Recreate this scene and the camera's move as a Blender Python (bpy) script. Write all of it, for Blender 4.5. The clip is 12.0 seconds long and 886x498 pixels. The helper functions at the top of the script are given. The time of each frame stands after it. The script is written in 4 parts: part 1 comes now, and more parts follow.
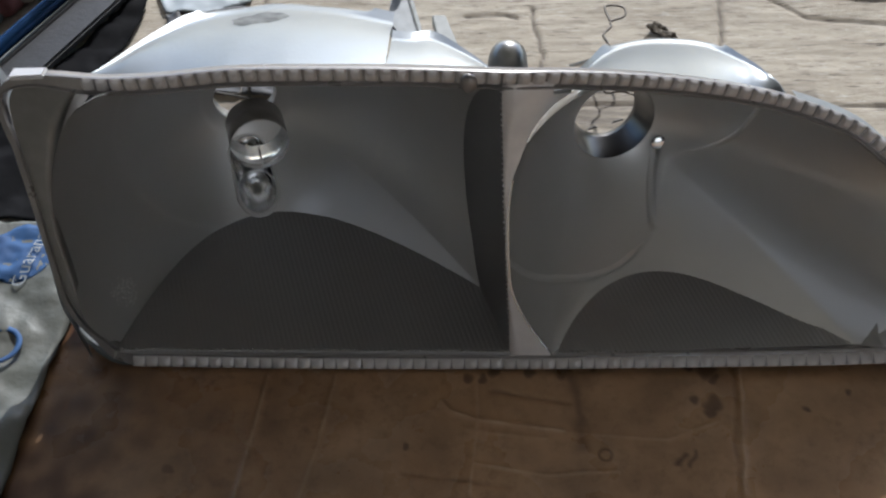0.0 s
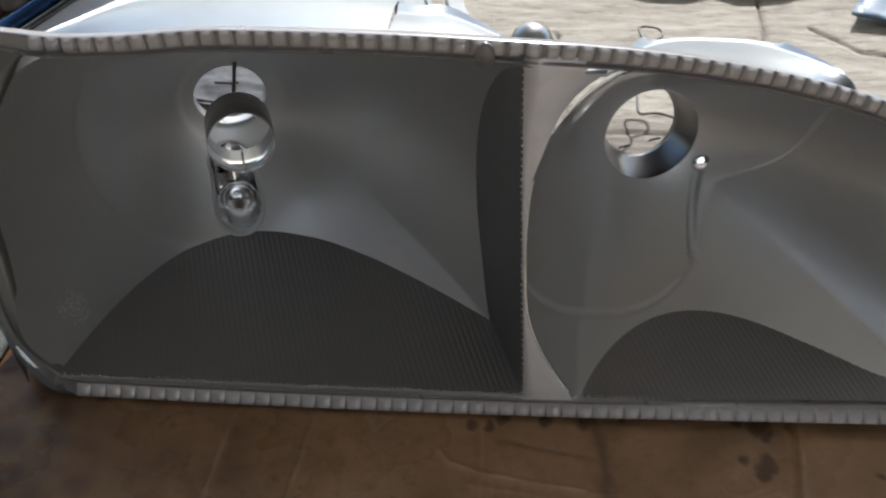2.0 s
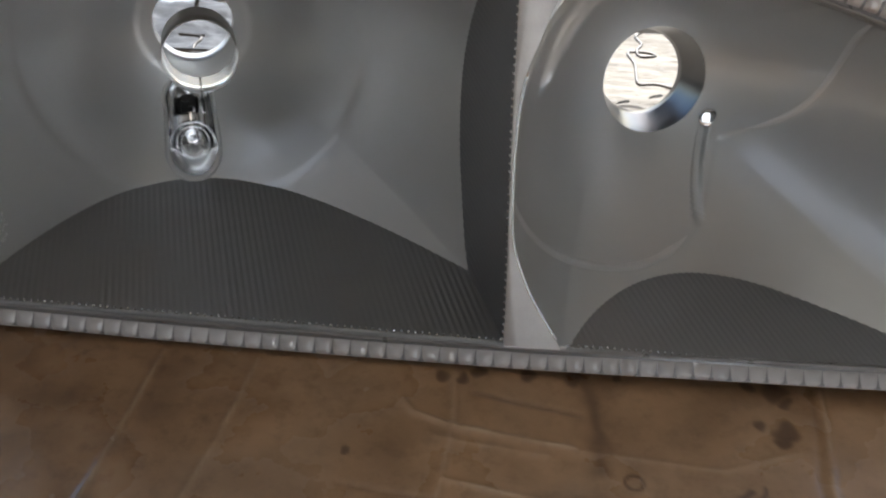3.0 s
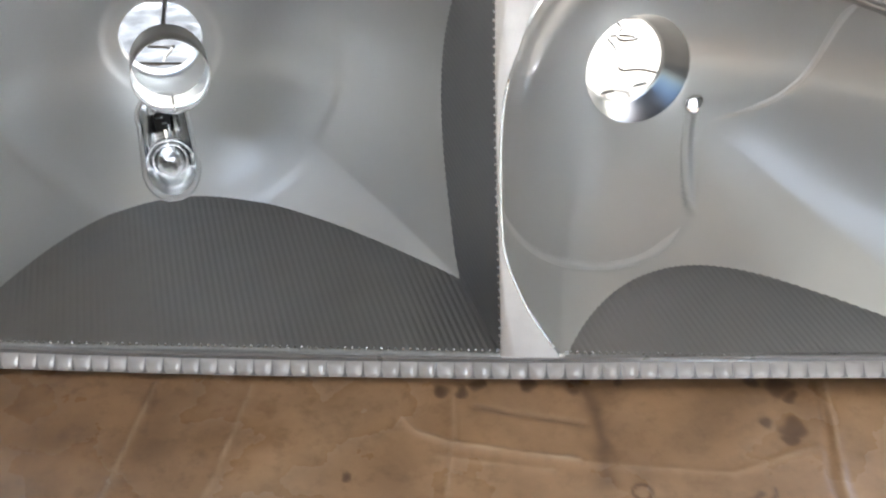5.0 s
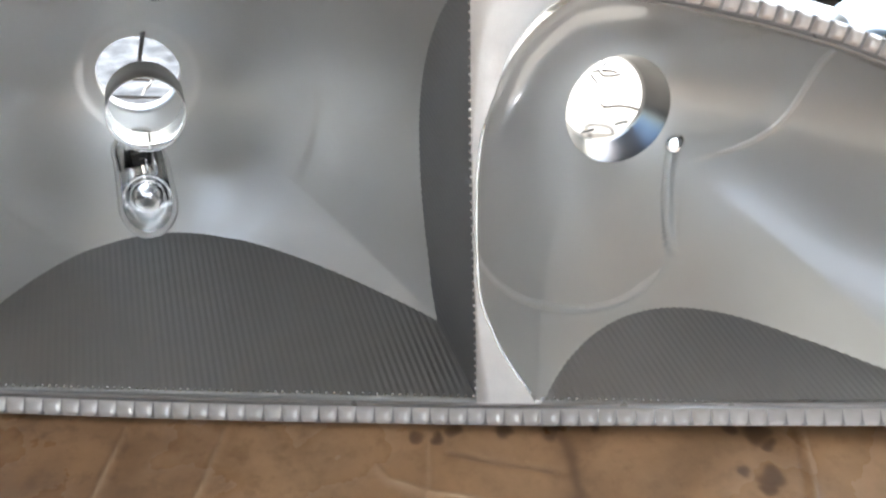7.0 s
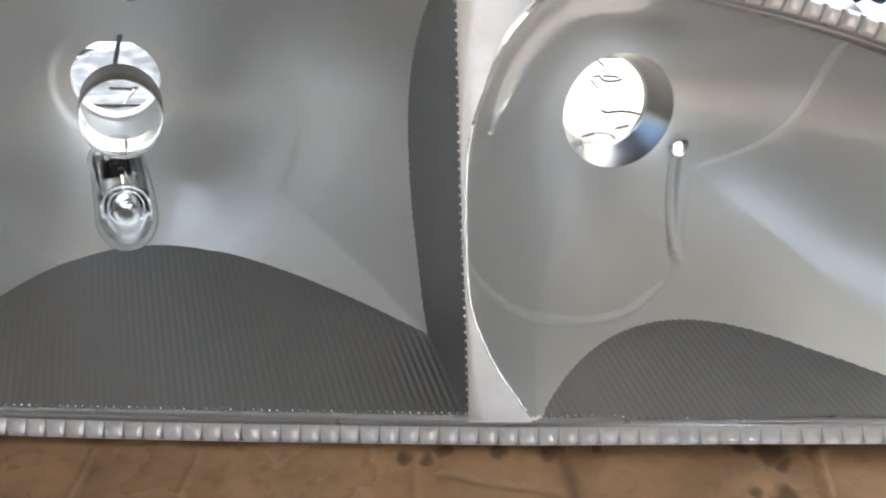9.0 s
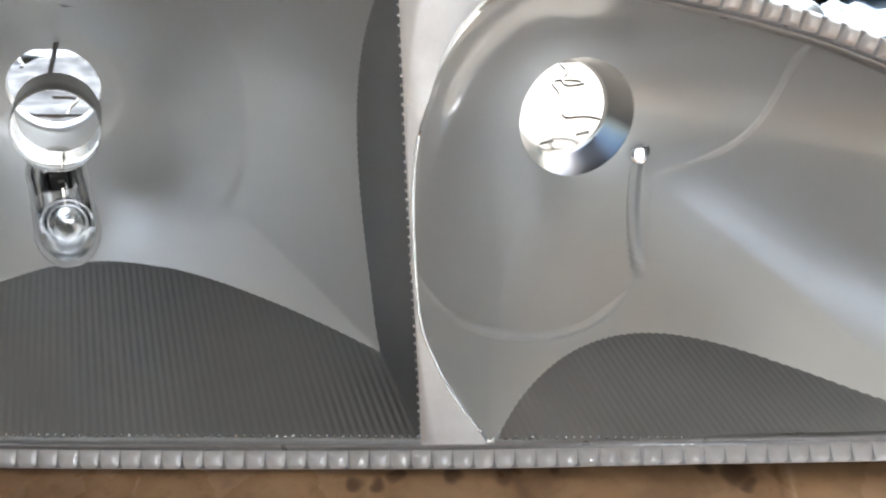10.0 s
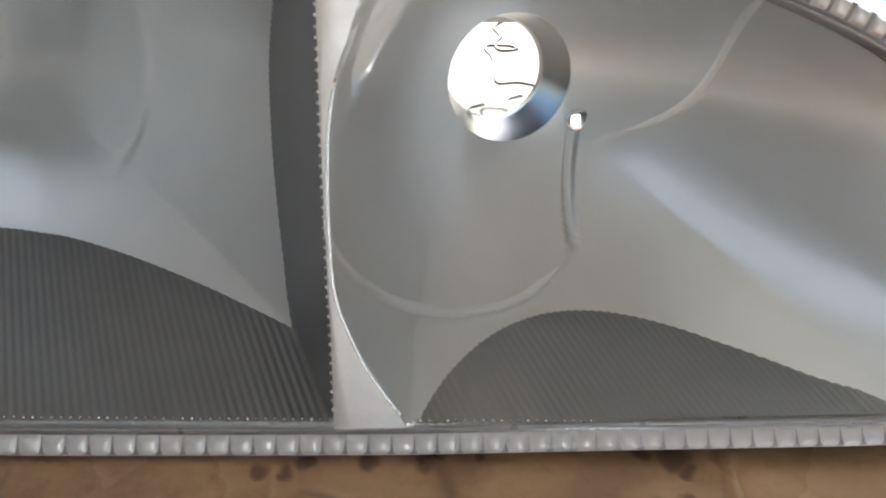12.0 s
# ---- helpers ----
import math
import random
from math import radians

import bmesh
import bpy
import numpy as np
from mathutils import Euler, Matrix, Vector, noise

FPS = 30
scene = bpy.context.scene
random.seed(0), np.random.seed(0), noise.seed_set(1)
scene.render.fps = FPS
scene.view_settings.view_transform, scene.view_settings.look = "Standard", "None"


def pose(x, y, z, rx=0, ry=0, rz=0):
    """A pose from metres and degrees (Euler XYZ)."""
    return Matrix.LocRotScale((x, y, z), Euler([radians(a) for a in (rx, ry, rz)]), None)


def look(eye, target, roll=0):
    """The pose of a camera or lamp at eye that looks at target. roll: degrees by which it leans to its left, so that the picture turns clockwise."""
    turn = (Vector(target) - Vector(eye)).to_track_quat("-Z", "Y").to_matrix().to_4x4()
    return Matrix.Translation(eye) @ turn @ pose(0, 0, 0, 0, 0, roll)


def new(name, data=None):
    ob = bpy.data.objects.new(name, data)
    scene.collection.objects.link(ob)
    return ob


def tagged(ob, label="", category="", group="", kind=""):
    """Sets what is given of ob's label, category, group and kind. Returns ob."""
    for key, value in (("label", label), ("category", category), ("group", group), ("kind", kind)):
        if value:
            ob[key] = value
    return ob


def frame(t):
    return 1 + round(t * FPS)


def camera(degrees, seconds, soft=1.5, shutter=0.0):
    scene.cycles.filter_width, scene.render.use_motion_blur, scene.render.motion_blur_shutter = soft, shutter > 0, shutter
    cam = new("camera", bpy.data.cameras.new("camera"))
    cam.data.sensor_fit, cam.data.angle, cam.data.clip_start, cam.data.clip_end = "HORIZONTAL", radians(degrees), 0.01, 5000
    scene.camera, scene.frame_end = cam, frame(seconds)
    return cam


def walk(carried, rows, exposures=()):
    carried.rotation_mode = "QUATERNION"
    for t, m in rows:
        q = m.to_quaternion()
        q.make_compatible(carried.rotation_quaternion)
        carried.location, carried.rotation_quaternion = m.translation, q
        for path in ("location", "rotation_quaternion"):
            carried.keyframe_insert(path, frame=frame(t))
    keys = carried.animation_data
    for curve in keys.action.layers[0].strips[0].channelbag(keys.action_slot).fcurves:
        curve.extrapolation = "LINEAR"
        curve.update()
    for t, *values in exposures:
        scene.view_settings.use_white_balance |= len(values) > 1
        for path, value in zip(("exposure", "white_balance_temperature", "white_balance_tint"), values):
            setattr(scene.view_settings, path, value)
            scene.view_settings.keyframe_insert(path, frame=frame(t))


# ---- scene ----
cam = camera(47.0, 12.0, 2.3, 0.4)

PATH = [
    (0, (-0.016, -0.317, 0.533), (-0.095, 0.888, -1.061), -2.9),
    (0.5, (-0.014, -0.319, 0.534), (-0.102, 0.9, -1.049), -3.5),
    (1, (-0.013, -0.325, 0.527), (-0.105, 0.906, -1.046), -3.2),
    (1.5, (-0.011, -0.328, 0.499), (-0.124, 0.965, -1.023), -4.3),
    (2, (-0.015, -0.296, 0.432), (-0.123, 1.069, -1.025), -1.3),
    (2.5, (-0.008, -0.304, 0.350), (-0.146, 1.234, -0.910), 0.0),
    (2.7, (-0.011, -0.321, 0.312), (-0.101, 1.25, -0.922), 2.7),
    (4.3, (-0.019, -0.296, 0.321), (-0.007, 1.201, -1.006), 1.6),
    (4.5, (-0.02, -0.297, 0.321), (-0.03, 1.212, -0.991), 1.2),
    (5, (-0.015, -0.298, 0.322), (-0.062, 1.225, -0.973), -0.2),
    (5.5, (-0.013, -0.295, 0.324), (-0.064, 1.216, -0.985), -0.7),
    (6, (-0.011, -0.286, 0.314), (-0.058, 1.243, -0.975), -0.1),
    (6.5, (-0.01, -0.286, 0.325), (-0.046, 1.23, -0.979), 0.1),
    (7, (-0.008, -0.286, 0.329), (-0.043, 1.254, -0.947), 0.4),
    (7.2, (-0.011, -0.289, 0.325), (-0.032, 1.281, -0.914), 0.8),
    (8.8, (0.0, -0.271, 0.307), (-0.059, 1.296, -0.934), -0.5),
    (9, (0.0, -0.271, 0.306), (-0.056, 1.304, -0.926), -0.4),
    (9.5, (0.003, -0.262, 0.306), (-0.057, 1.306, -0.934), -1.0),
    (10, (0.011, -0.254, 0.299), (-0.006, 1.324, -0.93), -0.2),
    (10.5, (0.023, -0.24, 0.286), (-0.019, 1.349, -0.928), -1.0),
    (11, (0.053, -0.233, 0.272), (-0.062, 1.363, -0.929), -2.9),
    (11.5, (0.044, -0.233, 0.268), (0.052, 1.352, -0.952), 0.6),
    (12, (0.016, -0.233, 0.271), (0.13, 1.334, -0.967), 3.5),
]
walk(cam, [(t, look(eye, target, roll)) for t, eye, target, roll in PATH],
     [(0, 0.78, 6000, 10), (1.9, 1.12, 6000, 10), (2.5, 1.25, 6000, 10), (2.7, 1.40, 6000, 10), (4.2, 3.0, 5850, 8), (7.2, 3.0, 5850, 8), (9.5, 2.92, 5900, 8), (10.5, 2.78, 5900, 8), (11, 2.66, 5900, 8), (12, 2.72, 5900, 8)])

# ---- world, sun ----
SUN_EL, SUN_AZ = radians(33), radians(9)        # height; turned from +y towards +x
world = bpy.data.worlds.new("sky")
scene.world = world
world.use_nodes = True
wn = world.node_tree.nodes
sky = wn.new("ShaderNodeTexSky")
sky.sky_type, sky.sun_disc = "NISHITA", False
sky.sun_elevation, sky.sun_rotation = SUN_EL, SUN_AZ
wn["Background"].inputs[1].default_value = 0.135
world.node_tree.links.new(sky.outputs[0], wn["Background"].inputs[0])
sun_dir = Vector((math.sin(SUN_AZ) * math.cos(SUN_EL), math.cos(SUN_AZ) * math.cos(SUN_EL), math.sin(SUN_EL)))
sun = new("sun", bpy.data.lights.new("sun", "SUN"))
sun.data.energy, sun.data.angle, sun.data.color = 2.9, radians(0.5), (1.0, 0.97, 0.92)
sun.matrix_world = look(sun_dir * 5, (0, 0, 0))


# ---- materials ----
def material(name, color, rough=0.5, metal=0.0, second=None, scale=60.0, amount=0.5, bump=0.0, bump_scale=300.0,
             stretch=(1, 1, 1), rough_var=0.0, spec=0.5):
    m = bpy.data.materials.new(name)
    m.use_nodes = True
    n, l = m.node_tree.nodes, m.node_tree.links
    b = n["Principled BSDF"]
    b.inputs["Roughness"].default_value, b.inputs["Metallic"].default_value = rough, metal
    b.inputs["Specular IOR Level"].default_value = spec
    tc, mp = n.new("ShaderNodeTexCoord"), n.new("ShaderNodeMapping")
    mp.inputs["Scale"].default_value = stretch
    l.new(tc.outputs["Object"], mp.inputs[0])
    noise1 = n.new("ShaderNodeTexNoise")
    noise1.inputs["Scale"].default_value, noise1.inputs["Detail"].default_value = scale, 6
    l.new(mp.outputs[0], noise1.inputs["Vector"])
    mix = n.new("ShaderNodeMix")
    mix.data_type = "RGBA"
    ramp = n.new("ShaderNodeValToRGB")
    ramp.color_ramp.elements[0].position, ramp.color_ramp.elements[1].position = 0.5 - 0.25 * (1.2 - amount), 0.5 + 0.25 * (1.2 - amount)
    l.new(noise1.outputs[0], ramp.inputs[0])
    l.new(ramp.outputs[0], mix.inputs[0])
    mix.inputs[6].default_value = (*color, 1)
    mix.inputs[7].default_value = (*(second or [c * 0.8 for c in color]), 1)
    l.new(mix.outputs[2], b.inputs["Base Color"])
    if rough_var:
        mr = n.new("ShaderNodeMapRange")
        mr.inputs[3].default_value, mr.inputs[4].default_value = rough - rough_var, rough + rough_var
        l.new(noise1.outputs[0], mr.inputs[0])
        l.new(mr.outputs[0], b.inputs["Roughness"])
    if bump:
        noise2 = n.new("ShaderNodeTexNoise")
        noise2.inputs["Scale"].default_value, noise2.inputs["Detail"].default_value = bump_scale, 5
        l.new(mp.outputs[0], noise2.inputs["Vector"])
        bp = n.new("ShaderNodeBump")
        bp.inputs["Strength"].default_value, bp.inputs["Distance"].default_value = bump, 0.001
        l.new(noise2.outputs[0], bp.inputs["Height"])
        l.new(bp.outputs[0], b.inputs["Normal"])
    return m


def lacquered(mat, weight, rough):
    """A thin clear coat over the metal."""
    b = mat.node_tree.nodes["Principled BSDF"]
    b.inputs["Coat Weight"].default_value, b.inputs["Coat Roughness"].default_value = weight, rough


mirror = material("dusty_aluminium", (0.70, 0.70, 0.70), 0.42, 1.0, (0.67, 0.67, 0.67), 30, 0.3, rough_var=0.03)
lacquered(mirror, 1.0, 0.06)
# the bowls' aluminium, coloured darker to put in the shade of floors and walls
ribbed = material("shaded_ribbed_aluminium", (0.37, 0.37, 0.37), 0.36, 1.0, (0.35, 0.35, 0.35), 40, 0.3, 0.0, rough_var=0.02)


def dusty(mat, color, amount, spread, fine=700):
    """Lays a thin uneven film of dust over a metal."""
    n, l = mat.node_tree.nodes, mat.node_tree.links
    out = n["Material Output"]
    dust = n.new("ShaderNodeBsdfDiffuse")
    dust.inputs[0].default_value = (*color, 1)
    tc = n.new("ShaderNodeTexCoord")
    big, small = n.new("ShaderNodeTexNoise"), n.new("ShaderNodeTexNoise")
    big.inputs["Scale"].default_value, small.inputs["Scale"].default_value = 14, fine
    small.inputs["Detail"].default_value = 4
    add = n.new("ShaderNodeMath")
    add.operation = "MULTIPLY_ADD"
    l.new(tc.outputs["Object"], big.inputs["Vector"])
    l.new(tc.outputs["Object"], small.inputs["Vector"])
    l.new(big.outputs[0], add.inputs[0])
    add.inputs[1].default_value = 3.0
    l.new(small.outputs[0], add.inputs[2])
    mr = n.new("ShaderNodeMapRange")
    mr.inputs[1].default_value, mr.inputs[2].default_value = 1.2, 2.8
    mr.inputs[3].default_value, mr.inputs[4].default_value = amount - spread, amount + spread
    l.new(add.outputs[0], mr.inputs[0])
    mx = n.new("ShaderNodeMixShader")
    l.new(mr.outputs[0], mx.inputs[0])
    l.new(n["Principled BSDF"].outputs[0], mx.inputs[1])
    l.new(dust.outputs[0], mx.inputs[2])
    l.new(mx.outputs[0], out.inputs[0])


dusty(mirror, (0.44, 0.445, 0.44), 0.29, 0.03, 260)
# dust colour lowered too, for the same shade
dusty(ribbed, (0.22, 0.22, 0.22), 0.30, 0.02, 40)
chrome = material("bright_chrome", (0.80, 0.80, 0.80), 0.08, 1.0, (0.74, 0.74, 0.75), 60, 0.3)
satin = material("satin_chrome", (0.78, 0.79, 0.80), 0.19, 1.0, (0.72, 0.73, 0.74), 60, 0.3)
neck_metal = material("dull_dark_silver", (0.11, 0.11, 0.112), 0.28, 1.0, (0.09, 0.09, 0.092), 40, 0.3)
plate = material("silver_paint", (0.74, 0.72, 0.715), 0.44, 0.35, (0.66, 0.64, 0.64), 90, 0.5, 0.10, 900, rough_var=0.09)
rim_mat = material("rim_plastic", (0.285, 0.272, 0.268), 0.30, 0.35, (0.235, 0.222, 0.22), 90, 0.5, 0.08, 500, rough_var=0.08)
shell_mat = material("metallised_plastic", (0.25, 0.27, 0.285), 0.36, 0.55, (0.20, 0.213, 0.22), 14, 0.5, 0.1, 500, rough_var=0.1)
grey_plastic = material("grey_plastic", (0.20, 0.22, 0.23), 0.45, 0.0, (0.14, 0.15, 0.16), 120, 0.5, 0.1, 400)
dark_steel = material("dark_steel", (0.16, 0.15, 0.14), 0.35, 0.9, (0.09, 0.08, 0.07), 200, 0.5, 0.1, 600)
black_steel = material("blackened_steel", (0.025, 0.024, 0.023), 0.40, 0.6, (0.015, 0.014, 0.014), 200, 0.5)
wire_mat = material("spring_steel", (0.07, 0.060, 0.050), 0.45, 0.5, (0.04, 0.03, 0.02), 300, 0.6)
cardboard = material("cardboard", (0.46, 0.272, 0.146), 0.28, 0.0, (0.32, 0.185, 0.095), 16, 0.3, 0.15, 160, (1, 1, 1), 0.1)
boards = material("weathered_boards", (0.44, 0.388, 0.31), 0.85, 0.0, (0.33, 0.285, 0.222), 9, 0.6, 0.6, 260, (1, 4, 1))


def grain(mat, color, scale, stretch, low, high):
    """Fine fibres of another colour over a material."""
    n, l = mat.node_tree.nodes, mat.node_tree.links
    b = n["Principled BSDF"]
    src = b.inputs["Base Color"].links[0].from_socket
    tc, mp, tex = n.new("ShaderNodeTexCoord"), n.new("ShaderNodeMapping"), n.new("ShaderNodeTexNoise")
    mp.inputs["Scale"].default_value = stretch
    tex.inputs["Scale"].default_value, tex.inputs["Detail"].default_value, tex.inputs["Roughness"].default_value = scale, 8, 0.65
    l.new(tc.outputs["Object"], mp.inputs[0])
    l.new(mp.outputs[0], tex.inputs["Vector"])
    mr, mx = n.new("ShaderNodeMapRange"), n.new("ShaderNodeMix")
    mr.inputs[1].default_value, mr.inputs[2].default_value = low, high
    mx.data_type = "RGBA"
    l.new(tex.outputs[0], mr.inputs[0])
    l.new(mr.outputs[0], mx.inputs[0])
    l.new(src, mx.inputs[6])
    mx.inputs[7].default_value = (*color, 1)
    l.new(mx.outputs[2], b.inputs["Base Color"])


grain(boards, (0.15, 0.125, 0.10), 55, (1, 7, 1), 0.52, 0.72)
grain(boards, (0.55, 0.52, 0.47), 90, (1, 6, 1), 0.56, 0.75)
grain(boards, (0.07, 0.055, 0.04), 30, (1, 10, 1), 0.62, 0.68)
grain(cardboard, (0.15, 0.080, 0.038), 120, (1, 1, 1), 0.50, 0.85)
grain(cardboard, (0.12, 0.060, 0.028), 34, (1, 1, 1), 0.42, 1.0)
grain(cardboard, (0.50, 0.31, 0.17), 9, (1, 1.2, 1), 0.40, 0.95)
# ---- small mesh helpers ----
def link_mesh(name, verts, faces, mat, smooth=True):
    me = bpy.data.meshes.new(name)
    me.from_pydata([tuple(v) for v in verts], [], faces)
    me.materials.append(mat)
    if smooth:
        me.polygons.foreach_set("use_smooth", [True] * len(me.polygons))
    me.update()
    return me


def part(name, me, parent, label=""):
    ob = new(name, me)
    ob.parent = parent
    return tagged(ob, label)


def thing(name, label, category, at=(0, 0, 0), group="", kind=""):
    ob = new(name)
    ob.location, ob.empty_display_size = at, 0.02
    return tagged(ob, label, category, group, kind)


def spline(points, count, closed=False):
    """Points spread evenly along a smooth curve through the given ones."""
    p = [Vector(q) for q in points]
    n = len(p)
    fine = []
    for i in range(n if closed else n - 1):
        if closed:
            a, b, c, d = p[i - 1], p[i], p[(i + 1) % n], p[(i + 2) % n]
        else:
            a, b, c, d = p[max(i - 1, 0)], p[i], p[i + 1], p[min(i + 2, n - 1)]
        for j in range(16):
            t = j / 16
            fine.append(0.5 * (2 * b + (c - a) * t + (2 * a - 5 * b + 4 * c - d) * t * t + (3 * b - a - 3 * c + d) * t ** 3))
    fine.append(p[0].copy() if closed else p[-1])
    run = [0.0]
    for a, b in zip(fine, fine[1:]):
        run.append(run[-1] + (b - a).length)
    out, k = [], 0
    for i in range(count):
        s = run[-1] * i / (count if closed else count - 1)
        while k < len(run) - 2 and run[k + 1] < s:
            k += 1
        out.append(fine[k].lerp(fine[k + 1], (s - run[k]) / max(run[k + 1] - run[k], 1e-9)))
    return out


def grid_faces(rows, cols, wrap_cols=False, wrap_rows=False, offset=0):
    f = []
    for i in range(rows if wrap_rows else rows - 1):
        for j in range(cols if wrap_cols else cols - 1):
            i2, j2 = (i + 1) % rows, (j + 1) % cols
            f.append((offset + i * cols + j, offset + i * cols + j2, offset + i2 * cols + j2, offset + i2 * cols + j))
    return f


def loft(name, rows, mat, wrap_cols=False, wrap_rows=False, smooth=True):
    return link_mesh(name, [v for r in rows for v in r], grid_faces(len(rows), len(rows[0]), wrap_cols, wrap_rows), mat, smooth)


def tube(name, path, radius, mat, sides=10, caps=True):
    path = [Vector(q) for q in path]
    verts, up = [], Vector((0.13, 0.21, 0.97))
    for i, q in enumerate(path):
        tang = (path[min(i + 1, len(path) - 1)] - path[max(i - 1, 0)]).normalized()
        e1 = tang.cross(up if abs(tang.dot(up)) < 0.95 else Vector((1, 0, 0))).normalized()
        e2 = tang.cross(e1)
        for k in range(sides):
            w = 2 * math.pi * k / sides
            verts.append(q + radius * (math.cos(w) * e1 + math.sin(w) * e2))
    faces = grid_faces(len(path), sides, True)
    if caps:
        faces += [tuple(range(sides)), tuple(range(len(verts) - 1, len(verts) - 1 - sides, -1))]
    return link_mesh(name, verts, faces, mat)


def lathe(name, centre, axis, profile, mat, steps=64):
    """A ring round an axis: profile of (radius, distance along the axis), closed."""
    axis = Vector(axis).normalized()
    e1 = axis.cross(Vector((0, 0, 1))).normalized()
    e2 = e1.cross(axis)
    rows = []
    for i in range(steps):
        w = 2 * math.pi * i / steps
        d = math.cos(w) * e1 + math.sin(w) * e2
        rows.append([Vector(centre) + r * d + h * axis for r, h in profile])
    return loft(name, rows, mat, True, True)


def slab(name, outline, thickness, mat, direction=(0, 0, 1), bevel=0.0):
    """A flat piece: an outline of places, pushed along a direction."""
    d = Vector(direction) * thickness
    n = len(outline)
    low, high = [Vector(p) for p in outline], [Vector(p) + d for p in outline]
    faces = [tuple(range(n - 1, -1, -1)), tuple(range(n, 2 * n))]
    faces += [(i, (i + 1) % n, n + (i + 1) % n, n + i) for i in range(n)]
    me = link_mesh(name, low + high, faces, mat, False)
    if bevel:
        bm = bmesh.new()
        bm.from_mesh(me)
        bmesh.ops.recalc_face_normals(bm, faces=bm.faces)
        bmesh.ops.bevel(bm, geom=list(bm.edges), offset=bevel, segments=2, affect="EDGES", clamp_overlap=True)
        bm.to_mesh(me)
        bm.free()
    return me


# ---- the headlight's shape ----
AXIS = Vector((0.30, -0.90, 0.30)).normalized()       # the way the lamps shine
RIBS = Vector((0.309, -0.951, 0.0))                   # the way the flutes run
ACROSS = Vector((0.951, 0.317, 0.0)).normalized()
LIFT = AXIS.cross(ACROSS)
LIFT = LIFT if LIFT.z > 0 else -LIFT


def lean(x):
    return 0.38 + 2.0 * max(0.0, x)


def on_face(x, z, proud=0.0):
    k = lean(x)
    return Vector((x, (z - 0.012) * k, z)) + proud * Vector((0, -1, k)).normalized()


def on_plate(x, z, proud=0.0):
    """The plate between the chambers lies a little behind the rim."""
    k = lean(x) + 0.045 * min(1.0, max(0.0, (0.166 - z) / 0.045))
    return Vector((x, (z - 0.012) * k, z)) + proud * Vector((0, -1, k)).normalized()


def floor_z(y):
    return 0.012 - 0.06 * y


RIM = [(-0.2573, 0.1674), (-0.2082, 0.1676), (-0.1784, 0.1689), (-0.1487, 0.1716), (-0.1194, 0.1723), (-0.0615, 0.1719),
       (-0.004, 0.1700), (0.0253, 0.1645), (0.0554, 0.1575), (0.0865, 0.1496), (0.1184, 0.1407), (0.1512, 0.130), (0.185, 0.116),
       (0.2061, 0.1022), (0.235, 0.082), (0.262, 0.062), (0.284, 0.044), (0.291, 0.031), (0.280, 0.0215), (0.245, 0.0165),
       (0.1967, 0.0143), (0.164, 0.0135), (0.0983, 0.0122), (0.0319, 0.0104), (-0.0017, 0.0097), (-0.0693, 0.0092), (-0.1376, 0.0092),
       (-0.2062, 0.0100), (-0.2310, 0.0106), (-0.2400, 0.0150), (-0.2512, 0.0334), (-0.2541, 0.0578), (-0.2564, 0.1101), (-0.2578, 0.136)]
rim_inner = spline([on_face(x, z) for x, z in RIM], 420, True)

headlight = thing("car_headlight", "grey metallised car headlight housing without lens on brown cardboard", "headlight")

# rim: a moulded flange with a ribbed channel
SECTION = [(-0.0008, -0.006), (-0.0008, 0.0010), (-0.0004, 0.0015), (0.0003, 0.0015), (0.0007, 0.0010), (0.0010, 0.0000), (0.0017, -0.0002), (0.0078, 0.0002), (0.0083, 0.0001),
           (0.0089, -0.0006), (0.0092, -0.0065)]


def slender(q):
    """The flange narrows down the outer side: its width, and how far it keeps to the outer edge."""
    w = 1.0 - 0.62 * min(1.0, max(0.0, (-0.225 - q.x) / 0.022)) * min(1.0, max(0.0, (0.1735 - q.z) / 0.008))
    return w, min(1.0, max(0.0, (q.z - 0.018) / 0.03))


rim_frames = []
count = len(rim_inner)
for i, q in enumerate(rim_inner):
    tang = (rim_inner[(i + 2) % count] - rim_inner[i - 2]).normalized()
    front = Vector((0, -1, lean(q.x))).normalized()
    out = tang.cross(front).normalized()
    if out.dot(q - Vector((0, 0.03, 0.09))) < 0:
        out = -out
    rim_frames.append((q, tang, out, front))
rows = []
for q, tang, out, front in rim_frames:
    w, keep = slender(q)
    rows.append([q + (a * w + 0.0092 * (1 - w) * keep) * out + (b + 0.25 * max(a, 0) * w) * front for a, b in SECTION])
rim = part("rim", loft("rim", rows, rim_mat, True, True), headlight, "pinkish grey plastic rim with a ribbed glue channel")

# teeth of the channel
def tooth_mesh(width, height, square, soft):
    bm = bmesh.new()
    nx, ny = 10, 8
    grid = [[bm.verts.new((width * (i / nx - 0.5), 0.0070 * (j / ny - 0.5),
                           height * (1 - abs(2 * i / nx - 1) ** square) * (1 - abs(2 * j / ny - 1) ** soft) - 0.0008)) for j in range(ny + 1)] for i in range(nx + 1)]
    for i in range(nx):
        for j in range(ny):
            bm.faces.new((grid[i][j], grid[i + 1][j], grid[i + 1][j + 1], grid[i][j + 1]))
    me = bpy.data.meshes.new("tooth")
    bm.to_mesh(me)
    bm.free()
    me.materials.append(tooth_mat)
    me.polygons.foreach_set("use_smooth", [True] * len(me.polygons))
    return me


